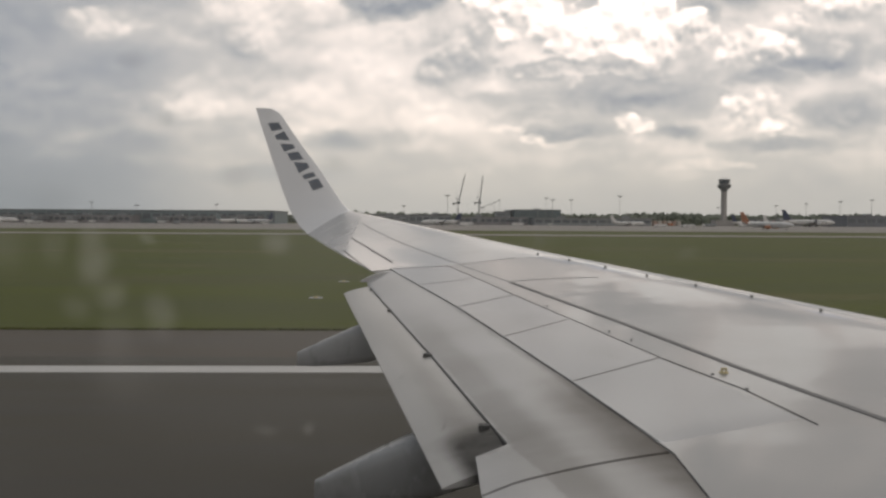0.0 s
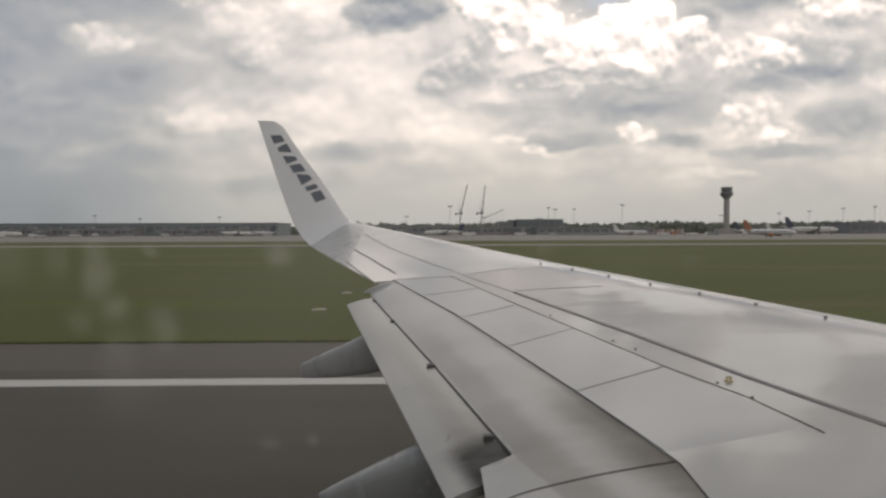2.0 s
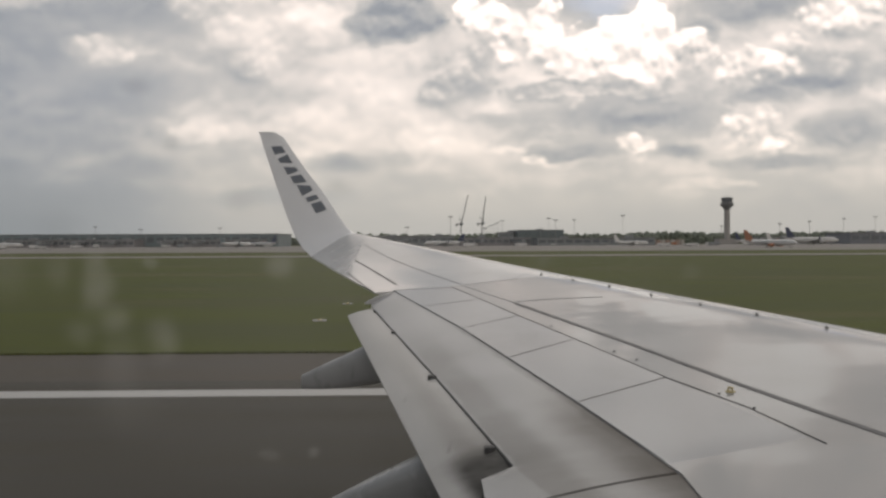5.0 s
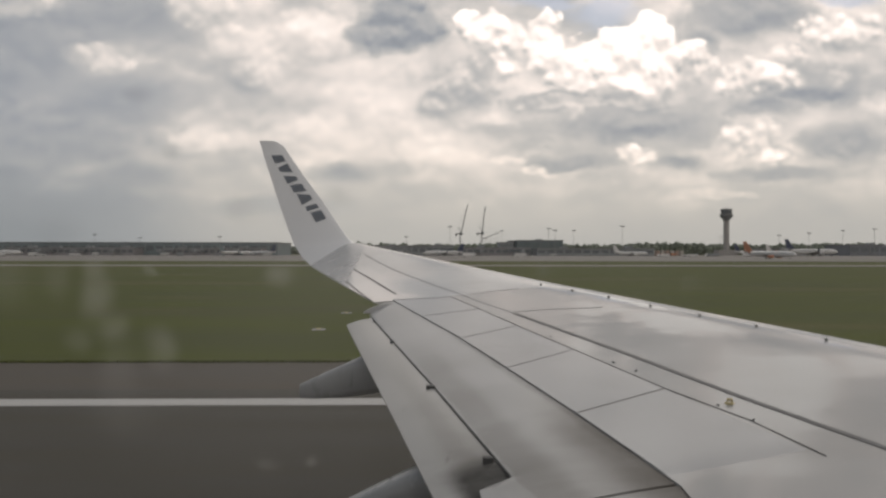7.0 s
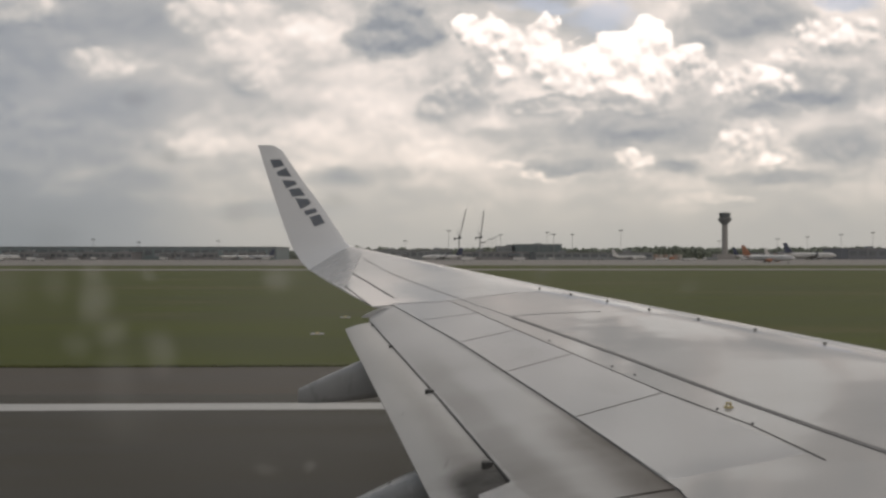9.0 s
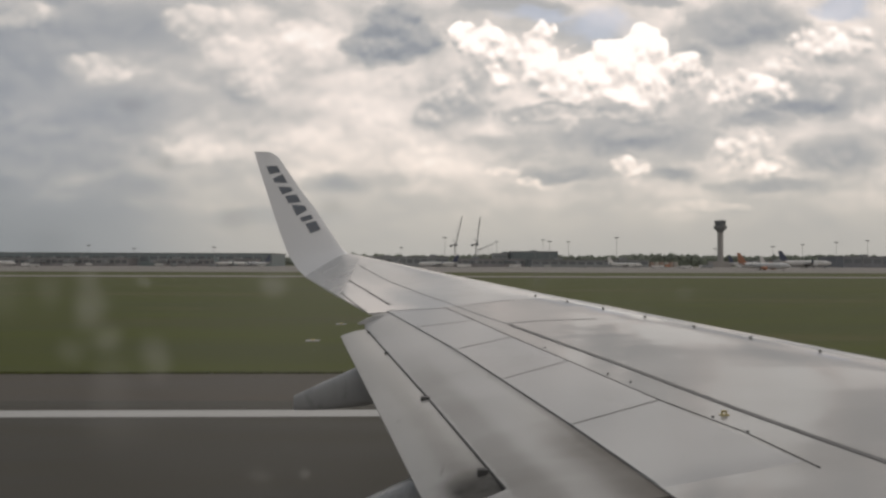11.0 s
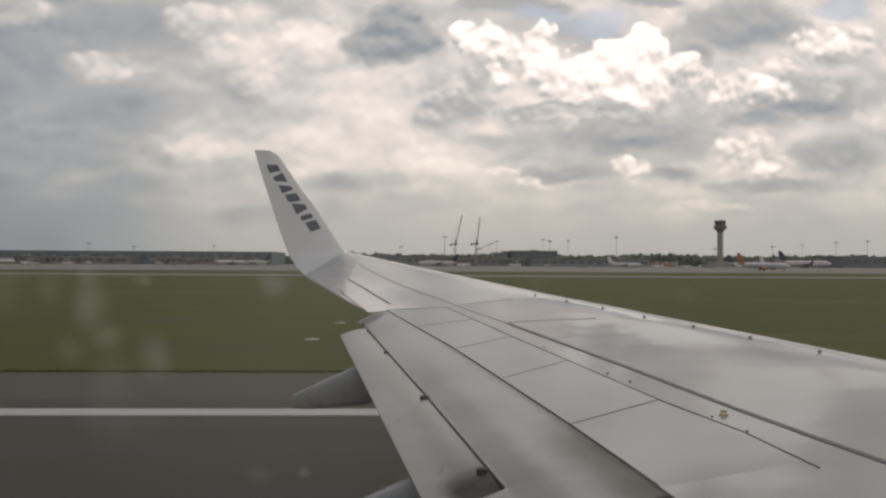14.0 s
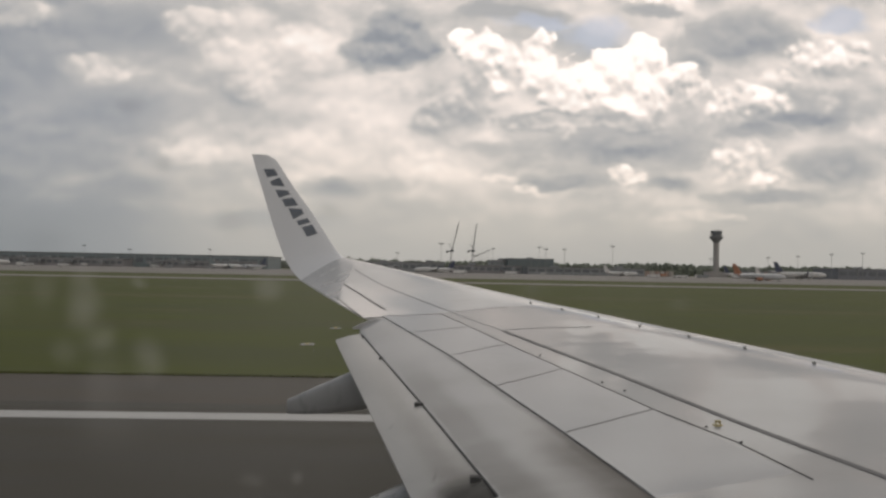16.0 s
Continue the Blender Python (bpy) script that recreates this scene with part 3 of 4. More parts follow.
def bm_panel(corners, proud, thick, n=8, flush=False):
    """A panel with four plan corners (a, b along one side, then d, c along the other) lying on the skin."""
    a, b, c, d = [Vector(p) for p in corners]
    bm = bmesh.new()
    top, low = [], []
    for i in range(n + 1):
        p, q = a.lerp(b, i / n), d.lerp(c, i / n)
        top.append([])
        low.append([])
        for j in range(n + 1):
            s = p.lerp(q, j / n)
            z = skin_z(s.x, s.y) + (-0.004 if flush and i == 0 else proud)
            top[-1].append(bm.verts.new((s.x, s.y, z)))
            low[-1].append(bm.verts.new((s.x, s.y, z - thick)))
    for i in range(n):
        for j in range(n):
            bm.faces.new((top[i][j], top[i + 1][j], top[i + 1][j + 1], top[i][j + 1]))
            bm.faces.new((low[i][j], low[i][j + 1], low[i + 1][j + 1], low[i + 1][j]))
    for k in range(n):
        for e in (lambda k: (top[k][0], top[k + 1][0], low[k + 1][0], low[k][0]), lambda k: (top[k][n], low[k][n], low[k + 1][n], top[k + 1][n]),
                  lambda k: (top[0][k], low[0][k], low[0][k + 1], top[0][k + 1]), lambda k: (top[n][k], top[n][k + 1], low[n][k + 1], low[n][k])):
            bm.faces.new(e(k))
    return bm


plane = thing("aeroplane", (0, -1.68, 0), "white and grey airliner standing on the runway, flaps lowered", "aeroplane")
US = [0, 0.02, 0.05, 0.1, 0.18, 0.3, 0.45, 0.6, 0.75, 0.88, 1]


def belly(u):
    return 0.115 * math.sin(math.pi * min(1, max(0, u)) ** 0.6) if 0 < u < 1 else 0.0


# leading edge slat, wing box, aileron end
NOSE = [0, 0.01, 0.03, 0.06, 0.1, 0.15, 0.22, 0.32, 0.45, 0.6, 0.78, 1]
wing = part("wing", bm_skin(0.15, FLAP_END, 0.105, 1.0, 18, US, belly), "wing", plane, "grey painted wing with dirt streaks")
# outer skin takes the colour with the painted sheen
part("wing_tip_skin", bm_skin(FLAP_END + 0.002, 15.2, 0.105, 1.0, 14, US, belly), "tip", plane, "outer wing skin, its grey lightened to paint in the sky's sheen")
SLATS = [0.15, 3.6, 6.3, 9.0, 11.6, 13.7, 15.2]
for ya, yb in zip(SLATS, SLATS[1:]):
    part("slat", bm_skin(ya + 0.006, yb - 0.006, 0.0, 0.1035, 8, NOSE, belly), "slat", plane, "bare metal leading edge slat")

# added wedge that paints the shading where the wing begins to curl up: darker, narrow in front
part("tip_shading_wedge", bm_panel(((trail_x(11.5) + 0.03, 11.5), (trail_x(15.19) + 0.02, 15.19), (lead_x(15.19) - 0.12, 15.19), (lead_x(14.75) - 0.13, 14.75)), 0.004, 0.006), "root", plane, "added grey wedge that paints the shading at the root of the winglet")

# joints on the upper skin
for pts, wd, mt in (
        ([(3.40, 1.2), (2.414, 3.954), (2.243, 4.367), (2.016, 4.942), (1.584, 6.142), (0.89, 7.917)], 0.041, "seal"),
        ([(0.89, 7.917), (0.501, 8.835), (0.049, 10.085), (-0.557, 11.878), (-1.15, 13.8)], 0.009, "faintseal"),
        ([(2.061, 3.922), (1.905, 4.505), (1.616, 5.181), (1.237, 6.29), (0.857, 7.378), (0.481, 8.476), (0.26, 9.09)], 0.007, "gapdark"),
        ([(0.896, 7.966), (1.218, 7.939), (1.776, 7.786)], 0.003, "faintseal"),
        ([(-0.42, 9.726), (-0.88, 11.516), (-1.454, 13.538)], 0.020, "gapdark"),
        ([(-0.69, 9.25), (-1.248, 11.625)], 0.014, "gapdark")):
    part("joint", bm_ribbon(pts, wd, 0.0 if mt == "faintseal" else 0.002, 0.003), mt, plane, "dark sealant joint in the skin")

# spoilers
S_TE = [(1.211, 3.67), (0.928, 4.757), (0.609, 5.884), (0.302, 6.961), (-0.067, 8.05), (-0.416, 9.08)]
S_HI = [(2.05, 3.92), (1.606, 5.18), (1.207, 6.35), (0.85, 7.36), (0.54, 8.27), (0.265, 9.06)]


def inset(p, q, k):
    return (p[0] + (q[0] - p[0]) * k, p[1] + (q[1] - p[1]) * k)


for (a, b), (d, c) in zip(zip(S_TE, S_TE[1:]), zip(S_HI, S_HI[1:])):
    first = a == S_TE[0]
    k = 0.008
    part("spoiler", bm_panel((inset(a, b, k), inset(b, a, k), inset(c, d, k), inset(d, c, k)), 0.003, 0.005, flush=first), "spoiler", plane, "flush grey spoiler panel")
    part("spoiler_joint", bm_ribbon([b, c], 0.006, 0.002, 0.003), "seal", plane, "dark gap between two spoilers")
part("trailing_seal", bm_ribbon([(1.212, 3.2), S_TE[0], S_TE[1], S_TE[2], S_TE[3], S_TE[4], (-0.40, 9.10)], 0.004, -0.004, 0.003), "gapdark", plane, "dark seal along the rear of the wing")


# flaps
def aft_x(y):
    return float(np.interp(y, [4.13, 5.92, 8.85], [0.455, 0.040, -0.685]))


def aft_z(y):
    return float(np.interp(y, [3.6, 4.13, 5.92, 8.85], [2.68, 2.73, 2.915, 3.225]))


def bm_flap(y0, y1, fx, fz, tx, tz, arch, thick, ny=14, nx=8, s0=0.0, s1=1.0):
    """A flap from a front line to a trailing line, arched on top, thin at the back."""
    rings = []
    for i in range(ny + 1):
        y = y0 + (y1 - y0) * i / ny
        a, za, b, zb = fx(y), fz(y), tx(y), tz(y)
        steps = [s0 + (s1 - s0) * j / nx for j in range(nx + 1)]
        top = [(a + (b - a) * s, y, za + (zb - za) * s + arch * math.sin(math.pi * s)) for s in steps]
        low = [(x, yy, z - 0.008 - thick * (1 - s) ** 0.7 * min(1, 6 * s + 0.3)) for (x, yy, z), s in zip(top, steps)]
        rings.append(top + low[::-1])
    return bm_loft(rings)


# main flap sections; inboard of the rear flap the skin bends down behind the hinge line
def bm_main_flap(ys):
    rings = []
    for y in ys:
        a, za = trail_x(y) - 0.004, sheet_z(y) - 0.009
        b, zb = aft_x(y), aft_z(y) if y > 4.13 else 2.73 + 0.104 * (y - 4.13)
        top = [(a + (b - a) * s, y, za + (zb - za) * s + 0.012 * math.sin(math.pi * s)) for s in (0, 0.12, 0.25, 0.4, 0.55, 0.7, 0.82, 0.92)]
        ex, ez = (b - 0.175, zb - 0.070) if y < 4.137 else (b - 0.002, zb - 0.004)
        top += [(b + (ex - b) * s, y, zb + (ez - zb) * s) for s in (0.12, 0.4, 0.7, 1.0)]
        rings.append(top + [(x, yy, z - (0.14 * (1 - k / 11) + 0.01) * min(1, k * 0.5 + 0.3)) for k, (x, yy, z) in list(enumerate(top))[::-1]])
    return bm_loft(rings)


part("main_flap", bm_main_flap([3.685, 3.8, 3.95, 4.08, 4.136, 4.14] + [4.14 + 4.88 * i / 14 for i in range(1, 15)]), "flap", plane, "lowered grey flap with brown stains")
part("inner_flap", bm_main_flap([0.22, 1.0, 1.8, 2.6, 3.2, 3.66]), "flap", plane, "grey flap section next to the fuselage")
part("flap_gap", bm_loft([[(1.20, y, 2.80), (0.30, y, 2.60), (0.30, y, 2.55), (1.20, y, 2.62)] for y in (3.655, 3.69)]), "gapdark", plane, smooth=False)
part("aft_flap", bm_flap(3.98, 8.70, lambda y: aft_x(y) + 0.004, lambda y: aft_z(y) - 0.010 - 0.25 * max(0, 4.13 - y),
                         lambda y: float(np.interp(y, [3.9, 5.47, 8.66], [0.11, -0.24, -0.93])), lambda y: float(np.interp(y, [3.9, 5.47, 8.66], [2.53, 2.745, 3.125])), 0.012, 0.07), "aftflap", plane, "narrow lowered rear flap with soot stains and painted shade at its inner end")
part("flap_end_plate", bm_flap(9.0, 9.07, lambda y: trail_x(y) - 0.004, lambda y: sheet_z(y) - 0.016, lambda y: -0.77, lambda y: 3.24, 0.025, 0.12, 2), "flap", plane)
bm = bm_loft([[(aft_x(y) - 0.005, y, aft_z(y) - 0.002), (aft_x(y) + 0.003, y, aft_z(y) + 0.002), (aft_x(y) + 0.003, y, aft_z(y) - 0.03), (aft_x(y) - 0.005, y, aft_z(y) - 0.03)] for y in (4.15 + 4.5 * i / 20 for i in range(21))])
part("flap_slot", bm, "gapdark", plane, "dark slot between the two flaps", False)
for hx, hy, r in ((-0.60, 8.50, 0.014), (-0.345, 7.47, 0.022), (0.025, 5.92, 0.032), (0.350, 4.42, 0.026)):
    z = aft_z(hy)
    part("flap_hinge", bm_box(hx - r * 1.3, hx + r, hy - r, hy + r * 1.2, z - 0.05, z + 0.004, 0.003), "gapdark", plane, "small dark hinge fitting")

# flap track fairings: long canoes below the flaps
def bm_canoe(tip, nose, width, depth, top):
    """tip: rear point; nose: front end; both in the plan, with the height of the upper edge along it."""
    t, h = Vector(tip), Vector(nose)
    rings = []
    for i in range(15):
        s = i / 14
        c = t.lerp(h, s)
        w = width * min(1, 0.10 + 1.15 * math.sin(math.pi * min(s * 0.85 + 0.02, 1)) ** 0.75) / 2
        d = depth * min(1, 0.16 + 1.05 * math.sin(math.pi * min(s * 0.8 + 0.03, 1)) ** 0.8)
        zt = c.z + top * math.sin(math.pi * 0.5 * min(1, s * 1.6))
        ring = []
        for k in range(16):
            a = 2 * math.pi * k / 16
            ex = math.copysign(abs(math.cos(a)) ** 0.5, math.cos(a)) * w
            ez = math.copysign(abs(math.sin(a)) ** 0.6, math.sin(a)) * d / 2
            ring.append((c.x, c.y + ex, zt - d / 2 + ez))
        rings.append(ring)
    return bm_loft(rings)


part("flap_fairing", bm_canoe((-1.275, 7.62, 2.635), (1.3, 7.62, 2.93), 0.30, 0.43, 0.375), "fairing", plane, "pointed grey flap track fairing")
part("flap_fairing", bm_canoe((-0.71, 4.92, 2.265), (1.9, 4.92, 2.48), 0.32, 0.46, 0.435), "fairing", plane, "pointed grey flap track fairing")

# winglet: leading and trailing points from the wing's end up to the tip, and how far the section has turned upright
WL_LE = [(-1.37, 15.2, 4.02), (-1.48, 15.5, 4.10), (-1.69, 15.72, 4.27), (-1.97, 15.88, 4.66), (-2.29, 16.03, 5.12), (-2.59, 16.13, 5.50), (-2.89, 16.24, 5.92), (-3.08, 16.29, 6.20), (-3.26, 16.3, 6.31)]
WL_TE = [(-2.34, 15.2, 3.68), (-2.56, 15.5, 3.85), (-2.77, 15.74, 4.12), (-2.98, 15.9, 4.60), (-3.20, 16.05, 5.18), (-3.33, 16.13, 5.54), (-3.49, 16.23, 5.98), (-3.58, 16.29, 6.26), (-3.61, 16.3, 6.32)]
WL_TURN = [0, 22, 48, 66, 76, 79, 80, 80, 80]
rings = []
for le, te, turn in zip(WL_LE, WL_TE, WL_TURN):
    le, te = Vector(le), Vector(te)
    c = (le - te).length
    nrm = Vector((0, -math.sin(radians(turn)), math.cos(radians(turn))))
    nrm = (nrm - nrm.dot((le - te).normalized()) * (le - te).normalized()).normalized()
    ring = []
    for s in (0, 0.02, 0.06, 0.15, 0.3, 0.5, 0.75, 1):
        ring.append(le.lerp(te, s) + nrm * c * 0.045 * (math.sin(math.pi * s ** 0.55) + 0.02))
    for s in (1, 0.75, 0.5, 0.3, 0.15, 0.06, 0.02):
        ring.append(le.lerp(te, s) - nrm * c * 0.045 * (math.sin(math.pi * s ** 0.55) + 0.04))
    rings.append(ring)
winglet = part("winglet", bm_loft(rings), "winglet", plane, "upswept white winglet with dark block lettering")


# row of dark blocks in place of the name on the winglet
def winglet_point(h, s):
    """Point on the inner face: h runs up the winglet (0 to 1), s from leading to trailing edge."""
    k = 2 + h * 5.6
    i = min(int(k), 7)
    f = k - i
    le = Vector(WL_LE[i]).lerp(Vector(WL_LE[i + 1]), f)
    te = Vector(WL_TE[i]).lerp(Vector(WL_TE[i + 1]), f)
    c = (le - te).length
    turn = radians(WL_TURN[i] + (WL_TURN[i + 1] - WL_TURN[i]) * f)
    nrm = Vector((0, -math.sin(turn), math.cos(turn)))
    return le.lerp(te, s) + nrm * (c * 0.045 * math.sin(math.pi * s ** 0.55) + 0.006)


# half lengths of each block along the row at its leading and trailing side, from the foot of the row to its head
BLOCKS = ((0.036, 0.040), (0.017, 0.017), (0.018, 0.042), (0.039, 0.039), (0.018, 0.042), (0.042, 0.018), (0.036, 0.040))
row = 0.150
for i, (fore, aft) in enumerate(BLOCKS):
    reach = max(fore, aft)
    h, mid, half = row + reach, 0.285 + i * 0.036, 0.125 + 0.014 * i
    row += 2 * reach + 0.012
    corners = [winglet_point(h + dh, mid + ds * half) for dh, ds in ((-fore + 0.012, -1), (fore + 0.012, -1), (aft - 0.012, 1), (-aft - 0.012, 1))]
    bm = bm_loft([[p + Vector((0, -0.004, 0.001)) for p in corners], [p + Vector((0, 0.012, 0)) for p in corners]])
    part("name_block", bm, "letter", winglet, "dark grey block of lettering", False)

# small fittings on the upper skin: studs along the leading edge, life-line ring, drain studs
for x, y in ((1.369, 9.284), (1.667, 8.808), (1.97, 8.311), (2.271, 7.765), (2.582, 7.218), (2.897, 6.691), (3.221, 6.124), (3.56, 5.55)):
    z = skin_z(x, y)
    part("vortex_stud", bm_spin([(0.0, z + 0.018), (0.012, z + 0.015), (0.017, z - 0.002), (0.016, z - 0.01)], 8, (x, y)), "steel", plane, "small dark metal stud")
x, y = 1.913, 4.815
z = skin_z(x, y)
bm = bm_spin([(0.0, z + 0.008), (0.030, z + 0.007), (0.034, z - 0.004)], 12, (x, y))
bm_tube((x - 0.013, y, z), (x - 0.013, y, z + 0.026), 0.006, bm=bm)
bm_tube((x + 0.013, y, z), (x + 0.013, y, z + 0.026), 0.006, bm=bm)
bm_tube((x - 0.018, y, z + 0.026), (x + 0.018, y, z + 0.026), 0.007, bm=bm)
part("tie_ring", bm, "yellow", plane, "yellow tie ring on a round base")
for x, y in ((1.93, 4.50), (1.83, 4.79), (1.54, 5.64), (1.435, 5.90), (1.10, 6.85)):
    z = skin_z(x, y)
    part("skin_stud", bm_spin([(0.0, z + 0.010), (0.009, z + 0.008), (0.011, z - 0.004)], 8, (x, y)), "gapdark", plane)

# fuselage with the window through which the camera looks
CENTRE_Y, CENTRE_Z, RADIUS = -1.68, 3.55, 1.88


def bm_hull(r, x0, x1, win, n_angle=48):
    """A tube round the cabin with one opening: win = (x0, x1, z0, z1)."""
    bm = bmesh.new()
    xs = sorted({x0, x1, win[0], win[1]} | {x0 + (x1 - x0) * i / 10 for i in range(11)})
    lo, hi = [math.asin((z - CENTRE_Z) / r) for z in win[2:]]
    an = sorted({lo, hi} | {lo + (2 * math.pi) * i / n_angle for i in range(n_angle)} - {lo + 2 * math.pi})
    an = [a for a in an if not lo < a < hi]
    grid = [[bm.verts.new((x, CENTRE_Y + r * math.cos(a), CENTRE_Z + r * math.sin(a))) for a in an] for x in xs]
    for i in range(len(xs) - 1):
        for j in range(len(an)):
            k = (j + 1) % len(an)
            if an[j] == lo and xs[i] >= win[0] - 1e-6 and xs[i + 1] <= win[1] + 1e-6:
                continue
            bm.faces.new((grid[i][j], grid[i + 1][j], grid[i + 1][k], grid[i][k]))
    return bm


WIN = (-0.30, 0.27, 3.67, 4.20)
hull = part("fuselage", bm_hull(RADIUS, -9, 14, WIN), "hull", plane, "white rounded fuselage side")
lining = part("cabin_lining", bm_hull(RADIUS - 0.07, -9, 14, WIN), "hull", plane, "pale cabin wall lining")
for x, sgn in ((14, 1), (-9, -1)):
    part("bulkhead", bm_loft([[(x + dx, CENTRE_Y + (RADIUS - 0.01) * math.cos(a), CENTRE_Z + (RADIUS - 0.01) * math.sin(a)) for a in (2 * math.pi * i / 40 for i in range(40))] for dx in (0.0, 0.05 * sgn)]), "hull", plane)
bm = bmesh.new()
loop_in, loop_out = [], []
for yy, store in ((0.10, loop_in), (0.205, loop_out)):
    for i in range(32):
        a = 2 * math.pi * i / 32
        cx, cz = (WIN[0] + WIN[1]) / 2, (WIN[2] + WIN[3]) / 2
        ex = math.copysign(abs(math.cos(a)) ** 0.45, math.cos(a)) * (WIN[1] - WIN[0]) / 2 * 1.0
        ez = math.copysign(abs(math.sin(a)) ** 0.45, math.sin(a)) * (WIN[3] - WIN[2]) / 2 * 1.0
        store.append((cx + ex, yy, cz + ez))
bm_loft([loop_in, loop_out], caps=False, bm=bm)
part("window_surround", bm, "hull", plane, "pale moulded window surround")

# main wheels that carry it
for side in (-1, 1):
    yc = CENTRE_Y + side * 2.86
    leg = part("landing_gear", bm_tube((0.9, yc, 0.5), (1.0, yc, 2.5), 0.11, 0.13, 12), "steel", plane, "steel undercarriage leg")
    for off in (-0.43, 0.43):
        ring = [(0.30, -0.16), (0.44, -0.19), (0.54, -0.15), (0.565, 0.0), (0.54, 0.15), (0.44, 0.19), (0.30, 0.16)]
        bm = bm_loft([[(0.9 + r * math.cos(2 * math.pi * k / 24), yc + off + w, 0.575 + r * math.sin(2 * math.pi * k / 24)) for k in range(24)] for r, w in ring])
        part("wheel", bm, "rubber", leg, "black tyre")


# scratched and smeared window pane in front of the camera
def pane_material():
    m = bpy.data.materials.new("smeared_acrylic")
    m.use_nodes = True
    n = Nodes(m.node_tree)
    sep = n.add("ShaderNodeSeparateXYZ", Vector=n.add("ShaderNodeTexCoord").outputs["Object"]).outputs
    u, v = n.math("MULTIPLY", sep[0], 1 / PANE), n.math("MULTIPLY", n.math("SUBTRACT", sep[2], 3.95), 1 / PANE)
    w = n.add("ShaderNodeSeparateXYZ", Vector=n.noise(n.vec(u, v, 2.0), 14.0, 3.0, 0.5, "Color")).outputs
    u2 = n.math("ADD", u, n.math("MULTIPLY", n.math("SUBTRACT", w[0], 0.5), 0.03))
    v2 = n.math("ADD", v, n.math("MULTIPLY", n.math("SUBTRACT", w[1], 0.5), 0.03))

    def smear(u0, v0, ru, rv):
        a = n.math("DIVIDE", n.math("SUBTRACT", u2, u0), ru)
        b = n.math("DIVIDE", n.math("SUBTRACT", v2, v0), rv)
        d = n.math("SQRT", n.math("ADD", n.math("MULTIPLY", a, a), n.math("MULTIPLY", b, b)))
        return n.smooth(d, 0.0, 1.35, 1.0, 0.0)

    film = n.math("ADD", 0.024, n.math("MULTIPLY", n.smooth(n.noise(n.vec(u, n.math("MULTIPLY", v, 0.5), 0.0), 6.0, 5.0, 0.6), 0.45, 0.75), 0.02))
    # across, up, half width, half height, density of each dried drop or smear
    for u0, v0, ru, rv, k in ((-0.428, -0.048, 0.024, 0.034, 0.15), (-0.405, -0.092, 0.022, 0.024, 0.12), (-0.343, -0.122, 0.024, 0.030, 0.12), (-0.450, -0.104, 0.024, 0.022, 0.07), (-0.400, -0.145, 0.030, 0.040, 0.05),
                              (-0.190, -0.022, 0.022, 0.020, 0.15), (-0.545, -0.030, 0.040, 0.040, 0.06), (-0.390, -0.200, 0.060, 0.034, 0.04), (-0.432, -0.012, 0.020, 0.016, 0.10), (0.150, -0.020, 0.012, 0.012, 0.07), (0.34, -0.035, 0.014, 0.012, 0.05),
                              (-0.360, -0.020, 0.012, 0.010, 0.12), (-0.480, -0.030, 0.018, 0.024, 0.06), (-0.150, -0.265, 0.010, 0.008, 0.10), (-0.21, -0.27, 0.016, 0.010, 0.06), (-0.19, -0.13, 0.19, 0.24, 0.035), (-0.10, -0.02, 0.10, 0.07, 0.03)):
        film = n.math("ADD", film, n.math("MULTIPLY", smear(u0, v0, ru, rv), k * 1.1))
    grime = 0.0
    for u0, v0, ru, rv, k in ((-0.115, 0.075, 0.022, 0.014, 0.10), (-0.240, 0.060, 0.026, 0.022, 0.08), (-0.375, 0.205, 0.018, 0.014, 0.10), (-0.330, 0.135, 0.014, 0.010, 0.10), (-0.480, 0.030, 0.036, 0.026, 0.06)):
        grime = n.math("ADD", grime, n.math("MULTIPLY", smear(u0, v0, ru, rv), k))
    clear = n.add("ShaderNodeBsdfTransparent")
    milk = n.add("ShaderNodeBsdfTranslucent")
    milk.inputs["Color"].default_value = (0.85, 0.83, 0.80, 1)
    dark = n.add("ShaderNodeBsdfDiffuse")
    dark.inputs["Color"].default_value = (0.15, 0.13, 0.12, 1)
    one = n.tree.nodes.new("ShaderNodeMixShader")
    n.put(one.inputs[0], film)
    n.put(one.inputs[1], clear.outputs[0])
    n.put(one.inputs[2], milk.outputs[0])
    two = n.tree.nodes.new("ShaderNodeMixShader")
    n.put(two.inputs[0], grime)
    n.put(two.inputs[1], one.outputs[0])
    n.put(two.inputs[2], dark.outputs[0])
    out = n.add("ShaderNodeOutputMaterial")
    n.put(out.inputs["Surface"], two.outputs[0])
    return m


PANE = 0.19
M["pane"] = pane_material()
bm = bmesh.new()
vs = [bm.verts.new((x, PANE, z)) for x, z in ((WIN[0], WIN[2]), (WIN[1], WIN[2]), (WIN[1], WIN[3]), (WIN[0], WIN[3]))]
bm.faces.new(vs)
pane = part("window_pane", bm, "pane", plane, "smeared clear cabin window pane", False)
pane.visible_shadow = False


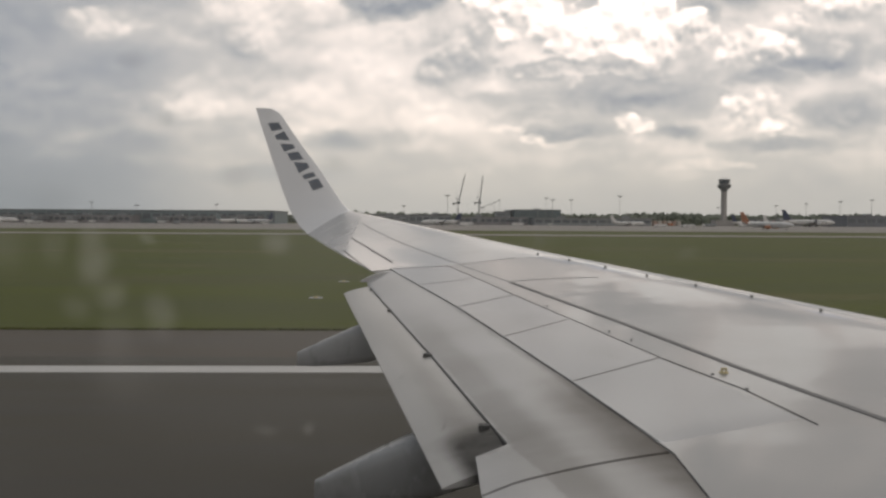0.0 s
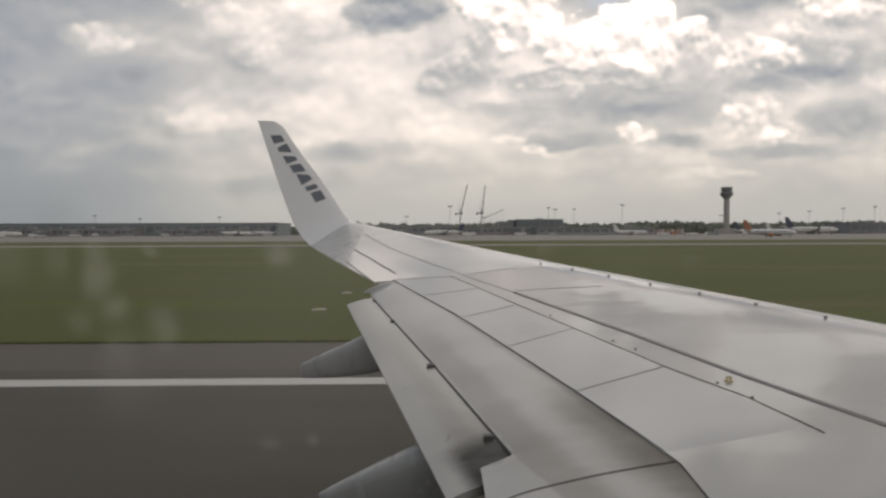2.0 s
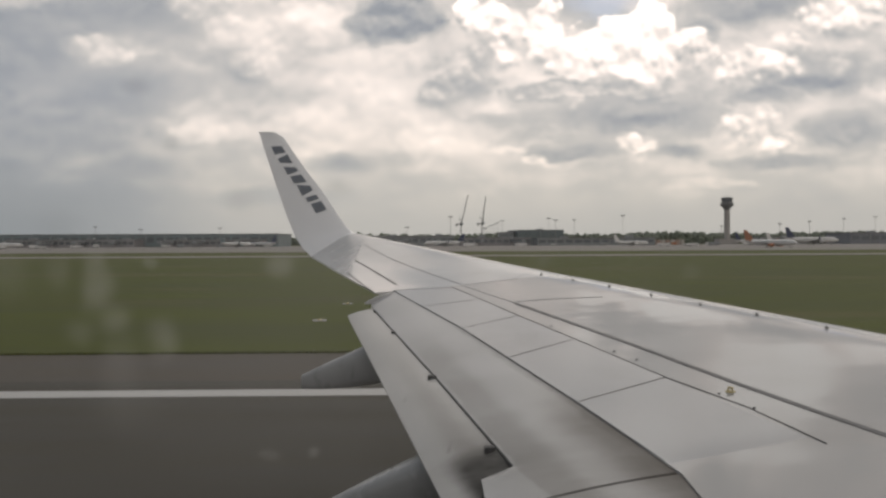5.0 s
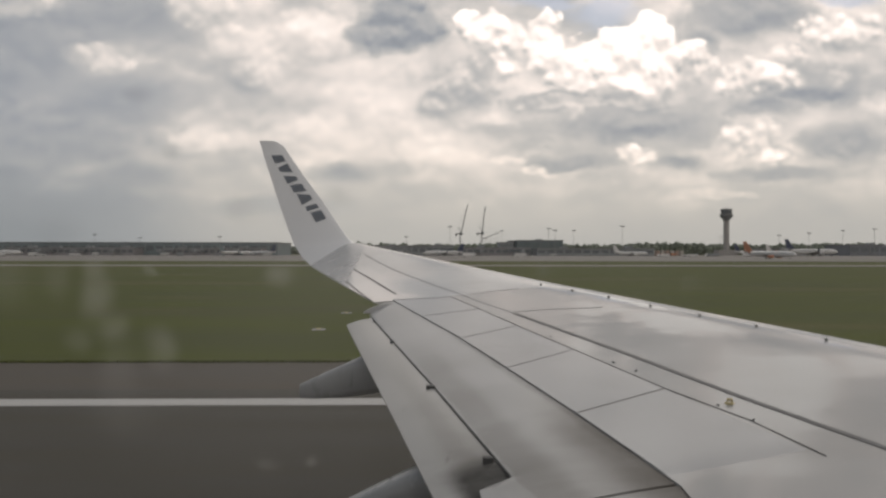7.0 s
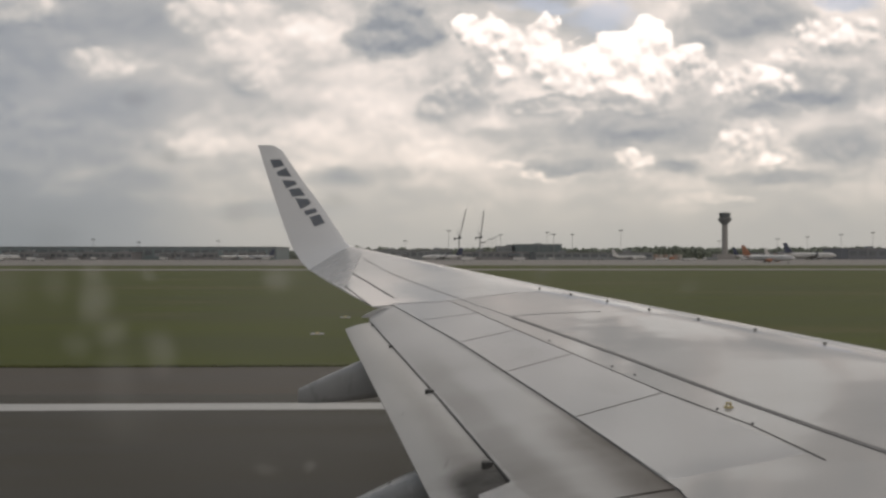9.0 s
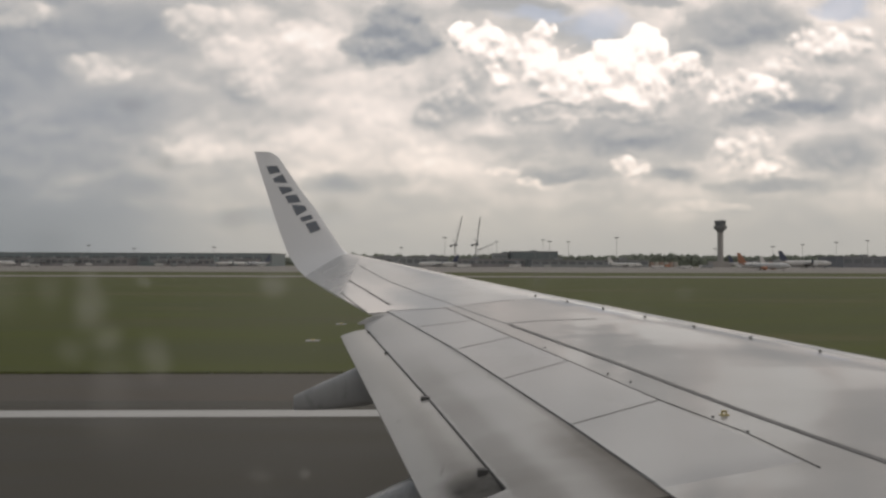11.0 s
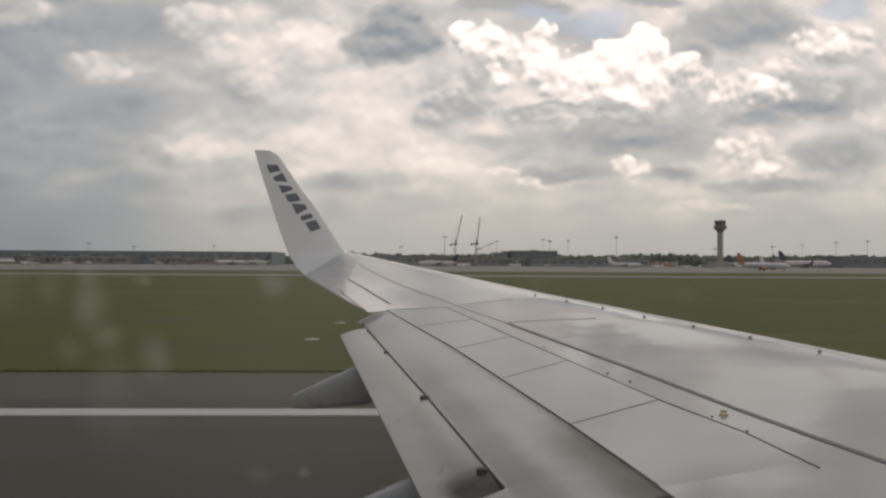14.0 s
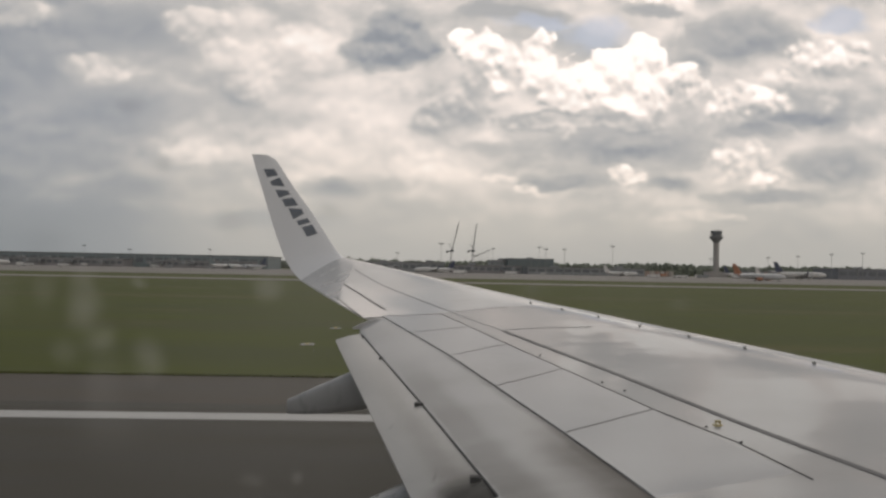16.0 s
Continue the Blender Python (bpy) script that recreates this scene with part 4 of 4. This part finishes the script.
# ---- the airport far off ----
def control_tower(x, y):
    t = thing("control_tower", (x, y, 0.06), "tall grey concrete airport control tower with flared dark cab", "control tower")
    part("shaft", bm_spin([(4.6, 0.06), (4.3, 1.0), (3.9, 12), (3.7, 46), (3.9, 47)], 20, (x, y)), "tower", t, "round pale concrete shaft")
    flare = part("flare", bm_spin([(3.9, 46), (4.2, 47.5), (8.2, 51.5), (8.6, 53.5), (8.6, 54.6), (7.2, 55.0)], 20, (x, y)), "towerdark", t, "dark flared gallery")
    cab = part("cab", bm_spin([(6.0, 55.0), (6.1, 56.0), (7.3, 60.4), (7.3, 60.6)], 16, (x, y)), "glassfar", t, "leaning ring of dark windows")
    roof = part("roof", bm_spin([(7.7, 60.6), (7.8, 61.2), (7.2, 62.0), (3.0, 62.6), (0.05, 62.7)], 20, (x, y)), "towerdark", t, "flat dark roof")
    for k in range(16):
        a = 2 * math.pi * k / 16
        part("mullion", bm_tube((x + 6.05 * math.cos(a), y + 6.05 * math.sin(a), 55.6), (x + 7.35 * math.cos(a), y + 7.35 * math.sin(a), 60.6), 0.16, sides=5), "tower", cab)
    for dx, h in ((-2, 66), (1.5, 65), (3, 64.5)):
        part("antenna", bm_tube((x + dx, y, 62.3), (x + dx, y, h), 0.09, sides=5), "steel", roof)
    part("railing", bm_loft([[(x + r * math.cos(2 * math.pi * k / 24), y + r * math.sin(2 * math.pi * k / 24), z) for k in range(24)] for r, z in ((8.6, 55.5), (8.6, 55.8), (8.45, 55.8), (8.45, 55.5))], caps=False), "steel", flare)
    part("annexe", bm_box(x - 14, x + 12, y - 10, y + 9, 0.06, 7.5, 0.3), "tower", t, "low grey block at the foot")
    return t


def tower_crane(x, y, mast, jib, lean):
    c = thing("tower_crane", (x, y, 0), "thin dark luffing tower crane behind the terminal", "crane", "cranes")
    bm = bmesh.new()
    for sx in (-1, 1):
        for sy in (-1, 1):
            bm_tube((x + sx, y + sy, 0), (x + sx, y + sy, mast), 0.30, sides=5, bm=bm)
    for i in range(int(mast / 3)):
        z = i * 3
        s = 1 if i % 2 else -1
        bm_tube((x - s, y - 1, z), (x + s, y - 1, z + 3), 0.12, sides=4, bm=bm)
        bm_tube((x - s, y + 1, z), (x + s, y + 1, z + 3), 0.12, sides=4, bm=bm)
    part("mast", bm, "cranedark", c, "dark lattice mast")
    table = part("turntable", bm_box(x - 1.8, x + 1.8, y - 1.8, y + 1.8, mast, mast + 2.6, 0.2), "cranedark", c)
    part("operator_cab", bm_box(x + 1.8, x + 3.6, y - 1, y + 1, mast + 0.2, mast + 2.6, 0.2), "glassfar", table)
    tip = Vector((x + jib * math.sin(radians(lean)), y, mast + 2 + jib * math.cos(radians(lean))))
    foot = Vector((x + 0.8, y, mast + 2))
    bm = bmesh.new()
    for o in (Vector((-0.6, -0.6, 0)), Vector((-0.6, 0.6, 0)), Vector((0.6, 0, 0))):
        bm_tube(foot + o * 1.3, tip + o * 0.6, 0.3, 0.22, 5, bm=bm)
    for i in range(14):
        p, q = foot.lerp(tip, i / 14), foot.lerp(tip, (i + 1) / 14)
        bm_tube(p + Vector((-0.55, 0, 0)), q + Vector((0.5, 0, 0)), 0.18, sides=4, bm=bm)
    part("jib", bm, "cranedark", c, "steep dark lattice jib")
    back = Vector((x - 6.5, y, mast + 0.8))
    counter = part("counter_jib", bm_tube(foot, back, 0.7, sides=6), "cranedark", c)
    part("counterweight", bm_box(x - 7.4, x - 4.8, y - 1.2, y + 1.2, mast - 1.4, mast + 2.0, 0.2), "cranedark", counter)
    part("a_frame", bm_tube(foot, (x - 3, y, mast + 11), 0.35, sides=5), "cranedark", c)
    part("tie_rope", bm_tube((x - 3, y, mast + 11), tip, 0.08, sides=4), "steel", c)
    return c


def light_mast(x, y, h):
    foot = 0.06 if y < 1020 else 0.0
    m = thing("apron_light_mast", (x, y, foot), "tall thin steel apron floodlight mast", "light mast", "apron light masts")
    part("pole", bm_tube((x, y, foot), (x, y, h), 0.24, 0.16, 8), "steel", m)
    head = part("head_frame", bm_box(x - 2.6, x + 2.6, y - 0.4, y + 0.4, h - 0.4, h + 0.3, 0.08), "steel", m)
    for k in range(4):
        part("floodlight", bm_box(x - 2.4 + k * 1.3, x - 1.5 + k * 1.3, y - 0.9, y - 0.4, h - 0.3, h + 0.6, 0.1), "towerdark", head)
    return m


def parked_airliner(x, y, heading, length, body, tail_mat, label, group="parked airliners"):
    """A small far airliner: nose towards heading (degrees from +X, anticlockwise)."""
    k = length / 38.0
    p = thing("parked_airliner", (0, 0, 0), label, "aeroplane", group)
    r = 1.9 * k
    zc = 3.3 * k
    prof = [(19, 0.05, -0.5), (18.4, 0.6, -0.35), (17, 1.25, -0.1), (15, 1.75, 0), (12, 1.9, 0), (0, 1.9, 0), (-9, 1.9, 0), (-13, 1.5, 0.35), (-17, 0.75, 0.85), (-19, 0.2, 1.2)]
    hull_body = part("fuselage", bm_loft([[(px * k, pr * k * math.cos(a), zc + pz * k + pr * k * math.sin(a)) for a in (2 * math.pi * i / 16 for i in range(16))] for px, pr, pz in prof]), body, p, "rounded painted fuselage")
    part("tail_fin", bm_loft([[(-12.5 * k, -0.2 * k, zc + 1.6 * k), (-12.5 * k, 0.2 * k, zc + 1.6 * k), (-18.4 * k, 0.1 * k, zc + 1.6 * k), (-18.4 * k, -0.1 * k, zc + 1.6 * k)],
                              [(-17.4 * k, -0.1 * k, zc + 8.6 * k), (-17.4 * k, 0.1 * k, zc + 8.6 * k), (-20 * k, 0.05 * k, zc + 8.6 * k), (-20 * k, -0.05 * k, zc + 8.6 * k)]]), tail_mat, p, "painted swept tail fin")
    for s in (-1, 1):
        wing_half = part("wing", bm_loft([[(4.5 * k, s * 1.6 * k, zc - 1.0 * k), (-3.0 * k, s * 1.6 * k, zc - 1.1 * k), (-3.0 * k, s * 1.6 * k, zc - 0.8 * k), (4.5 * k, s * 1.6 * k, zc - 0.5 * k)],
                              [(-3.6 * k, s * 16.5 * k, zc + 0.4 * k), (-5.2 * k, s * 16.5 * k, zc + 0.4 * k), (-5.2 * k, s * 16.5 * k, zc + 0.5 * k), (-3.6 * k, s * 16.5 * k, zc + 0.55 * k)]]), "wing", p)
        part("winglet", bm_loft([[(-3.7 * k, s * 16.4 * k, zc + 0.45 * k), (-5.2 * k, s * 16.4 * k, zc + 0.45 * k), (-5.2 * k, s * 16.6 * k, zc + 0.45 * k), (-3.7 * k, s * 16.6 * k, zc + 0.45 * k)],
                                 [(-4.9 * k, s * 17.0 * k, zc + 2.7 * k), (-5.6 * k, s * 17.0 * k, zc + 2.7 * k), (-5.6 * k, s * 17.1 * k, zc + 2.7 * k), (-4.9 * k, s * 17.1 * k, zc + 2.7 * k)]]), tail_mat, wing_half)
        part("tailplane", bm_loft([[(-15 * k, s * 0.5 * k, zc + 1.2 * k), (-18 * k, s * 0.5 * k, zc + 1.2 * k), (-18 * k, s * 0.5 * k, zc + 1.4 * k), (-15 * k, s * 0.5 * k, zc + 1.4 * k)],
                                   [(-17.6 * k, s * 6.6 * k, zc + 1.7 * k), (-18.8 * k, s * 6.6 * k, zc + 1.7 * k), (-18.8 * k, s * 6.6 * k, zc + 1.8 * k), (-17.6 * k, s * 6.6 * k, zc + 1.8 * k)]]), "wing", p)
        part("engine", bm_loft([[(ex * k, s * 5 * k + er * k * math.cos(a), zc - 1.55 * k + er * k * math.sin(a)) for a in (2 * math.pi * i / 12 for i in range(12))] for ex, er in ((5.4, 0.85), (5.0, 1.05), (3.0, 1.1), (1.2, 0.75))]), tail_mat if tail_mat != "bluefar" else "wing", p, "round engine pod")
        part("main_wheel", bm_loft([[(-1.2 * k + 0.55 * k * math.cos(a), s * 2.6 * k + w, 0.60 * k + 0.55 * k * math.sin(a)) for a in (2 * math.pi * i / 12 for i in range(12))] for w in (-0.4 * k, 0.4 * k)]), "rubber", p)
        part("wheel_leg", bm_tube((-1.2 * k, s * 2.6 * k, 0.6 * k), (-1.2 * k, s * 2.6 * k, 2.4 * k), 0.15 * k, sides=6), "steel", p)
    part("nose_wheel", bm_loft([[(14 * k + 0.4 * k * math.cos(a), w, 0.44 * k + 0.4 * k * math.sin(a)) for a in (2 * math.pi * i / 12 for i in range(12))] for w in (-0.25 * k, 0.25 * k)]), "rubber", p)
    part("wheel_leg", bm_tube((14 * k, 0, 0.5 * k), (14 * k, 0, 2 * k), 0.12 * k, sides=6), "steel", p)
    part("window_band", bm_loft([[(x1 * k, s * 1.905 * k, zc + 0.45 * k) for x1, s in ((12, 1), (12, -1), (-10, -1), (-10, 1))], [(x1 * k, s * 1.86 * k, zc + 0.75 * k) for x1, s in ((12, 1), (12, -1), (-10, -1), (-10, 1))]]), "glassfar", hull_body, "row of dark cabin windows")
    part("cockpit_glass", bm_box(16.3 * k, 17.3 * k, -0.9 * k, 0.9 * k, zc + 0.55 * k, zc + 0.95 * k, 0.05 * k), "glassfar", hull_body)
    p.matrix_world = pose(x, y, 0.06, 0, 0, heading)
    return p


def long_building(name, x0, x1, y0, y1, h, wall, label, category, bay=9.0, roof_over=1.2, band=(0.35, 0.72), plant=True):
    b = thing(name, ((x0 + x1) / 2, y0, 0.06), label, category)
    body = part("wall", bm_box(x0, x1, y0, y1, 0.06, h - 0.9), wall, b, smooth=False)
    roof = part("roof", bm_box(x0 - roof_over, x1 + roof_over, y0 - roof_over, y1 + roof_over, h - 0.9, h, 0.15), "roofing", b, "flat grey overhanging roof", False)
    n = max(2, int((x1 - x0) / bay))
    wd = (x1 - x0) / n
    made = None
    for i in range(n):
        xa = x0 + i * wd
        if made is None:
            win = part("window", bm_box(xa + wd * 0.12, xa + wd * 0.88, y0 - 0.12, y0 + 0.1, h * band[0], h * band[1]), "glassfar", b, "wide dark window", False)
            made = (win, xa)
        else:
            w = new("window", made[0].data)
            w.parent = b
            w.matrix_parent_inverse = b.matrix_world.inverted()
            w.location.x = xa - made[1]
        if i and i % 2 == 0:
            part("pier", bm_box(xa - 0.35, xa + 0.35, y0 - 0.5, y0 - 0.02, 0.06, h - 0.9), "roofing", b, smooth=False)
    for i in range(max(1, n // 5) if plant else 0):
        cx = x0 + (i + 0.5) * (x1 - x0) / max(1, n // 5) + random.uniform(-8, 8)
        part("roof_plant", bm_box(cx - 4, cx + 4, y0 + 6, y0 + 14, h, h + random.uniform(1.2, 2.4), 0.2), "cladding", b, smooth=False)
    return b


control_tower(398, 1012)
tower_crane(46, 1100, 29, 43, 14)
tower_crane(77, 1105, 30, 39, 8)
for x, y, h in ((22, 780, 30), (-26, 900, 22), (133, 800, 27), (142, 900, 32), (172, 900, 30), (199, 780, 30.6), (382, 990, 24), (417, 900, 24.6), (453, 900, 27), (494, 900, 30), (532, 900, 32),
                (60, 820, 19), (109, 1460, 30), (101, 1300, 30), (97, 1190, 30), (97, 1132, 30), (93, 1032, 30), (89, 924, 30), (570, 900, 30), (620, 880, 34), (-245, 900, 22), (-330, 880, 20), (-390, 900, 24), (-560, 900, 24), (700, 860, 30), (780, 860, 30)):
    light_mast(x, y, h)

long_building("terminal", -600, -178, 905, 990, 15.5, "teal", "long low dark teal terminal building with dark windows", "terminal", 11, plant=False)
long_building("pier_building", -470, -330, 860, 890, 9.0, "palepier", "low grey boarding pier before the terminal", "boarding pier", 7)
long_building("pier_building", -300, -190, 870, 900, 8.5, "palepier", "low pale boarding pier before the terminal", "boarding pier", 7)
long_building("satellite_building", -70, 30, 900, 960, 12.0, "cladding", "low grey satellite terminal with roof plant", "terminal", 8)
long_building("satellite_building", 36, 118, 880, 930, 9.6, "palepier", "pale grey satellite terminal beside the dark hangar", "terminal", 8)
long_building("hangar_annexe", 91, 110, 985, 1010, 17.3, "cladding", "pale grey-blue block beside the dark hangar", "building", 6, 0.5, (0.7, 0.8))
long_building("hangar", 112, 170, 960, 1010, 19.5, "hangar", "large dark teal flat-roofed hangar", "hangar", 14, 0.6, (0.1, 0.25))
long_building("cargo_shed", 120, 250, 840, 880, 8.5, "cladding", "long low grey cargo shed", "shed", 10)
long_building("cargo_shed", 519, 900, 930, 990, 14.0, "bluecladding", "long grey-blue cargo shed beyond the parked aircraft", "shed", 12)
long_building("cargo_shed", 420, 480, 960, 1000, 9.0, "roofing", "low pale shed by the tower", "shed", 10)
fire = long_building("fire_station", 620, 790, 700, 740, 9.0, "brick", "low red-brown brick building with grey roof and bays", "building", 8, 0.8, (0.08, 0.62))
part("upper_block", bm_box(618, 650, 702, 730, 9.0, 14.5, 0.2), "towerdark", fire, "dark raised block", False)
part("upper_roof", bm_box(614, 656, 698, 734, 14.5, 15.3, 0.2), "roofing", fire, smooth=False)

# striped container stand
for i in range(10):
    x = 243 + i * 5.6
    c = thing("freight_container", (x, 880, 0.06), "pale beige container standing on end among red-brown ones" if i % 2 else "red-brown freight container standing upright", "container", "freight containers")
    part("box", bm_box(x - 1.9, x + 1.9, 877, 883, 0.06, 6.2, 0.1), "beige" if i % 2 else "salmon", c)
    for k in range(4):
        part("rib", bm_box(x - 1.7 + k * 1.0, x - 1.4 + k * 1.0, 876.85, 877.05, 0.3, 6.0), "beige" if i % 2 else "salmon", c, smooth=False)

parked_airliner(-198, 790, 38, 36, "whitefar", "teal", "white twin-engined airliner with a teal tail parked before the terminal")
parked_airliner(-166, 765, 146, 36, "whitefar", "bluefar", "white airliner with a dark tail parked before the terminal")
parked_airliner(14, 720, 176, 38, "whitefar", "bluefar", "white airliner with a blue underside parked at the satellite")
parked_airliner(196, 735, 5, 34, "whitefar", "whitefar", "white airliner with a pale tail parked by the cargo shed")
parked_airliner(204, 452, 305, 34, "whitefar", "orange", "white airliner with an orange tail taxiing on the apron")
parked_airliner(375, 800, 12, 40, "whitefar", "whitefar", "white airliner with a pale grey tail on the apron")
parked_airliner(401, 790, 3, 57, "whitefar", "bluefar", "large white airliner with a dark blue tail")
parked_airliner(352, 825, 14, 42, "whitefar", "bluefar", "white airliner with a dark tail beyond the others")
parked_airliner(-470, 720, 186, 38, "whitefar", "orange", "white airliner with an orange tail parked at the pier")
parked_airliner(-388, 700, 4, 38, "whitefar", "whitefar", "white airliner parked at the pier end")


def jet_bridge(x, y, length, turn):
    j = thing("jet_bridge", (0, 0, 0), "grey raised jet bridge standing at the pier", "jet bridge", "jet bridges")
    tunnel = part("tunnel", bm_box(0, length, -1.6, 1.6, 4.2, 7.0, 0.2), "roofing", j)
    part("rotunda", bm_spin([(2.4, 3.6), (2.5, 4.0), (2.5, 7.2), (2.2, 7.5)], 14), "cladding", j)
    part("column", bm_tube((0, 0, 0.0), (0, 0, 3.7), 0.6, sides=10), "tower", j)
    part("cab", bm_box(length - 0.2, length + 3.2, -2.0, 2.0, 3.9, 7.2, 0.25), "cladding", j)
    part("side_window", bm_box(2.5, length - 1.5, -1.66, 1.66, 5.3, 6.3), "glassfar", tunnel, smooth=False)
    for s in (-1.2, 1.2):
        part("drive_leg", bm_tube((length - 3, s, 0.4), (length - 3, s, 4.3), 0.28, sides=8), "steel", j)
        part("drive_wheel", bm_loft([[(length - 3 + 0.55 * math.cos(a), s + w, 0.55 + 0.55 * math.sin(a)) for a in (2 * math.pi * i / 12 for i in range(12))] for w in (-0.25, 0.25)]), "rubber", j)
    j.matrix_world = pose(x, y, 0.06, 0, 0, turn)
    return j


for i, x in enumerate((-455, -420, -385, -350, -290, -255, -215, -60, -25, 10, 55, 95)):
    jet_bridge(x, 856 if x < -310 else (866 if x < -150 else 872), 22 + 4 * (i % 3), -100 + 9 * (i % 4))


def apron_vehicle(x, y, length, high, mat, label):
    v = thing("apron_vehicle", (x, y, 0.06), label, "vehicle", "apron vehicles")
    part("body", bm_box(x - length / 2, x + length / 2, y - 1.2, y + 1.2, 0.6, high, 0.2), mat, v)
    part("cab_glass", bm_box(x + length / 2 - 1.4, x + length / 2 + 0.03, y - 1.1, y + 1.1, high * 0.58, high * 0.85, 0.1), "glassfar", v)
    for dx in (-length * 0.32, length * 0.32):
        part("wheel", bm_loft([[(x + dx + 0.45 * math.cos(a), y - 1.25 + w, 0.52 + 0.45 * math.sin(a)) for a in (2 * math.pi * i / 10 for i in range(10))] for w in (0, 2.5)]), "rubber", v)
    return v


for i in range(34):
    x = random.uniform(-480, 600)
    y = random.uniform(640, 860)
    kind = random.choice((("vehicle", "pale service van parked on the apron"), ("whitefar", "white service truck parked on the apron"), ("orange", "orange-red service truck parked on the apron"), ("cladding", "grey-blue baggage truck parked on the apron")))
    apron_vehicle(x, y, random.uniform(5, 11), random.uniform(2.2, 3.6), kind[0], kind[1])


# ---- trees on the skyline ----
def bm_clump(bm, cx, cy, cz, r, rng):
    """A ragged low clump of leaves."""
    pts = []
    for k in range(5):
        z = -1 + 2 * k / 4
        rr = math.sqrt(max(0.05, 1 - z * z))
        pts.append([(cx + rr * r * rng.uniform(0.7, 1.25) * math.cos(2 * math.pi * i / 6 + k), cy + rr * r * rng.uniform(0.7, 1.25) * math.sin(2 * math.pi * i / 6 + k), cz + z * r * rng.uniform(0.75, 1.2)) for i in range(6)])
    bm_loft(pts, bm=bm)


rng = random.Random(5)
for (xa, xb, y, lo, hi, n, nm) in ((-160, 1000, 1330, 16.5, 19.5, 620, "far woods of dark green trees on the skyline"), (-1000, -150, 1380, 12, 18, 300, "far woods behind the terminal roofs"),
                                   (1000, 1700, 1380, 12, 20, 200, "far woods beyond the cargo sheds")):
    bm = bmesh.new()
    for i in range(n):
        x = xa + (xb - xa) * (i + rng.random()) / n
        h = rng.uniform(lo, hi) * (0.92 + 0.16 * math.sin(x * 0.011) ** 2)
        yy = y + rng.uniform(-30, 30)
        for k in range(4):
            bm_clump(bm, x + rng.uniform(-2.5, 2.5), yy + rng.uniform(-2, 2), h * rng.uniform(0.15, 0.72), h * rng.uniform(0.24, 0.40), rng)
    ob = link_mesh("far_trees", bm, "leaf", False)
    tagged(ob, nm, "trees", kind="stuff")


def poplar(x, y, h):
    t = thing("poplar_tree", (x, y, 0), "slim dark poplar standing above the skyline", "tree", "poplars")
    part("trunk", bm_tube((x, y, 0), (x, y, h * 0.7), 0.5, 0.15, 7), "bark", t)
    bm = bmesh.new()
    r2 = random.Random(int(x))
    for k in range(16):
        s = k / 15
        bm_clump(bm, x + r2.uniform(-0.8, 0.8), y + r2.uniform(-0.8, 0.8), h * (0.2 + 0.75 * s), 1.0 + 1.3 * math.sin(math.pi * (0.15 + 0.8 * s)), r2)
    part("crown", bm, "leaf", t, smooth=False)


for dx, h in ((0, 19), (18, 20), (34, 19), (42, 22), (50, 20)):
    poplar(362 + dx, 1290, h)
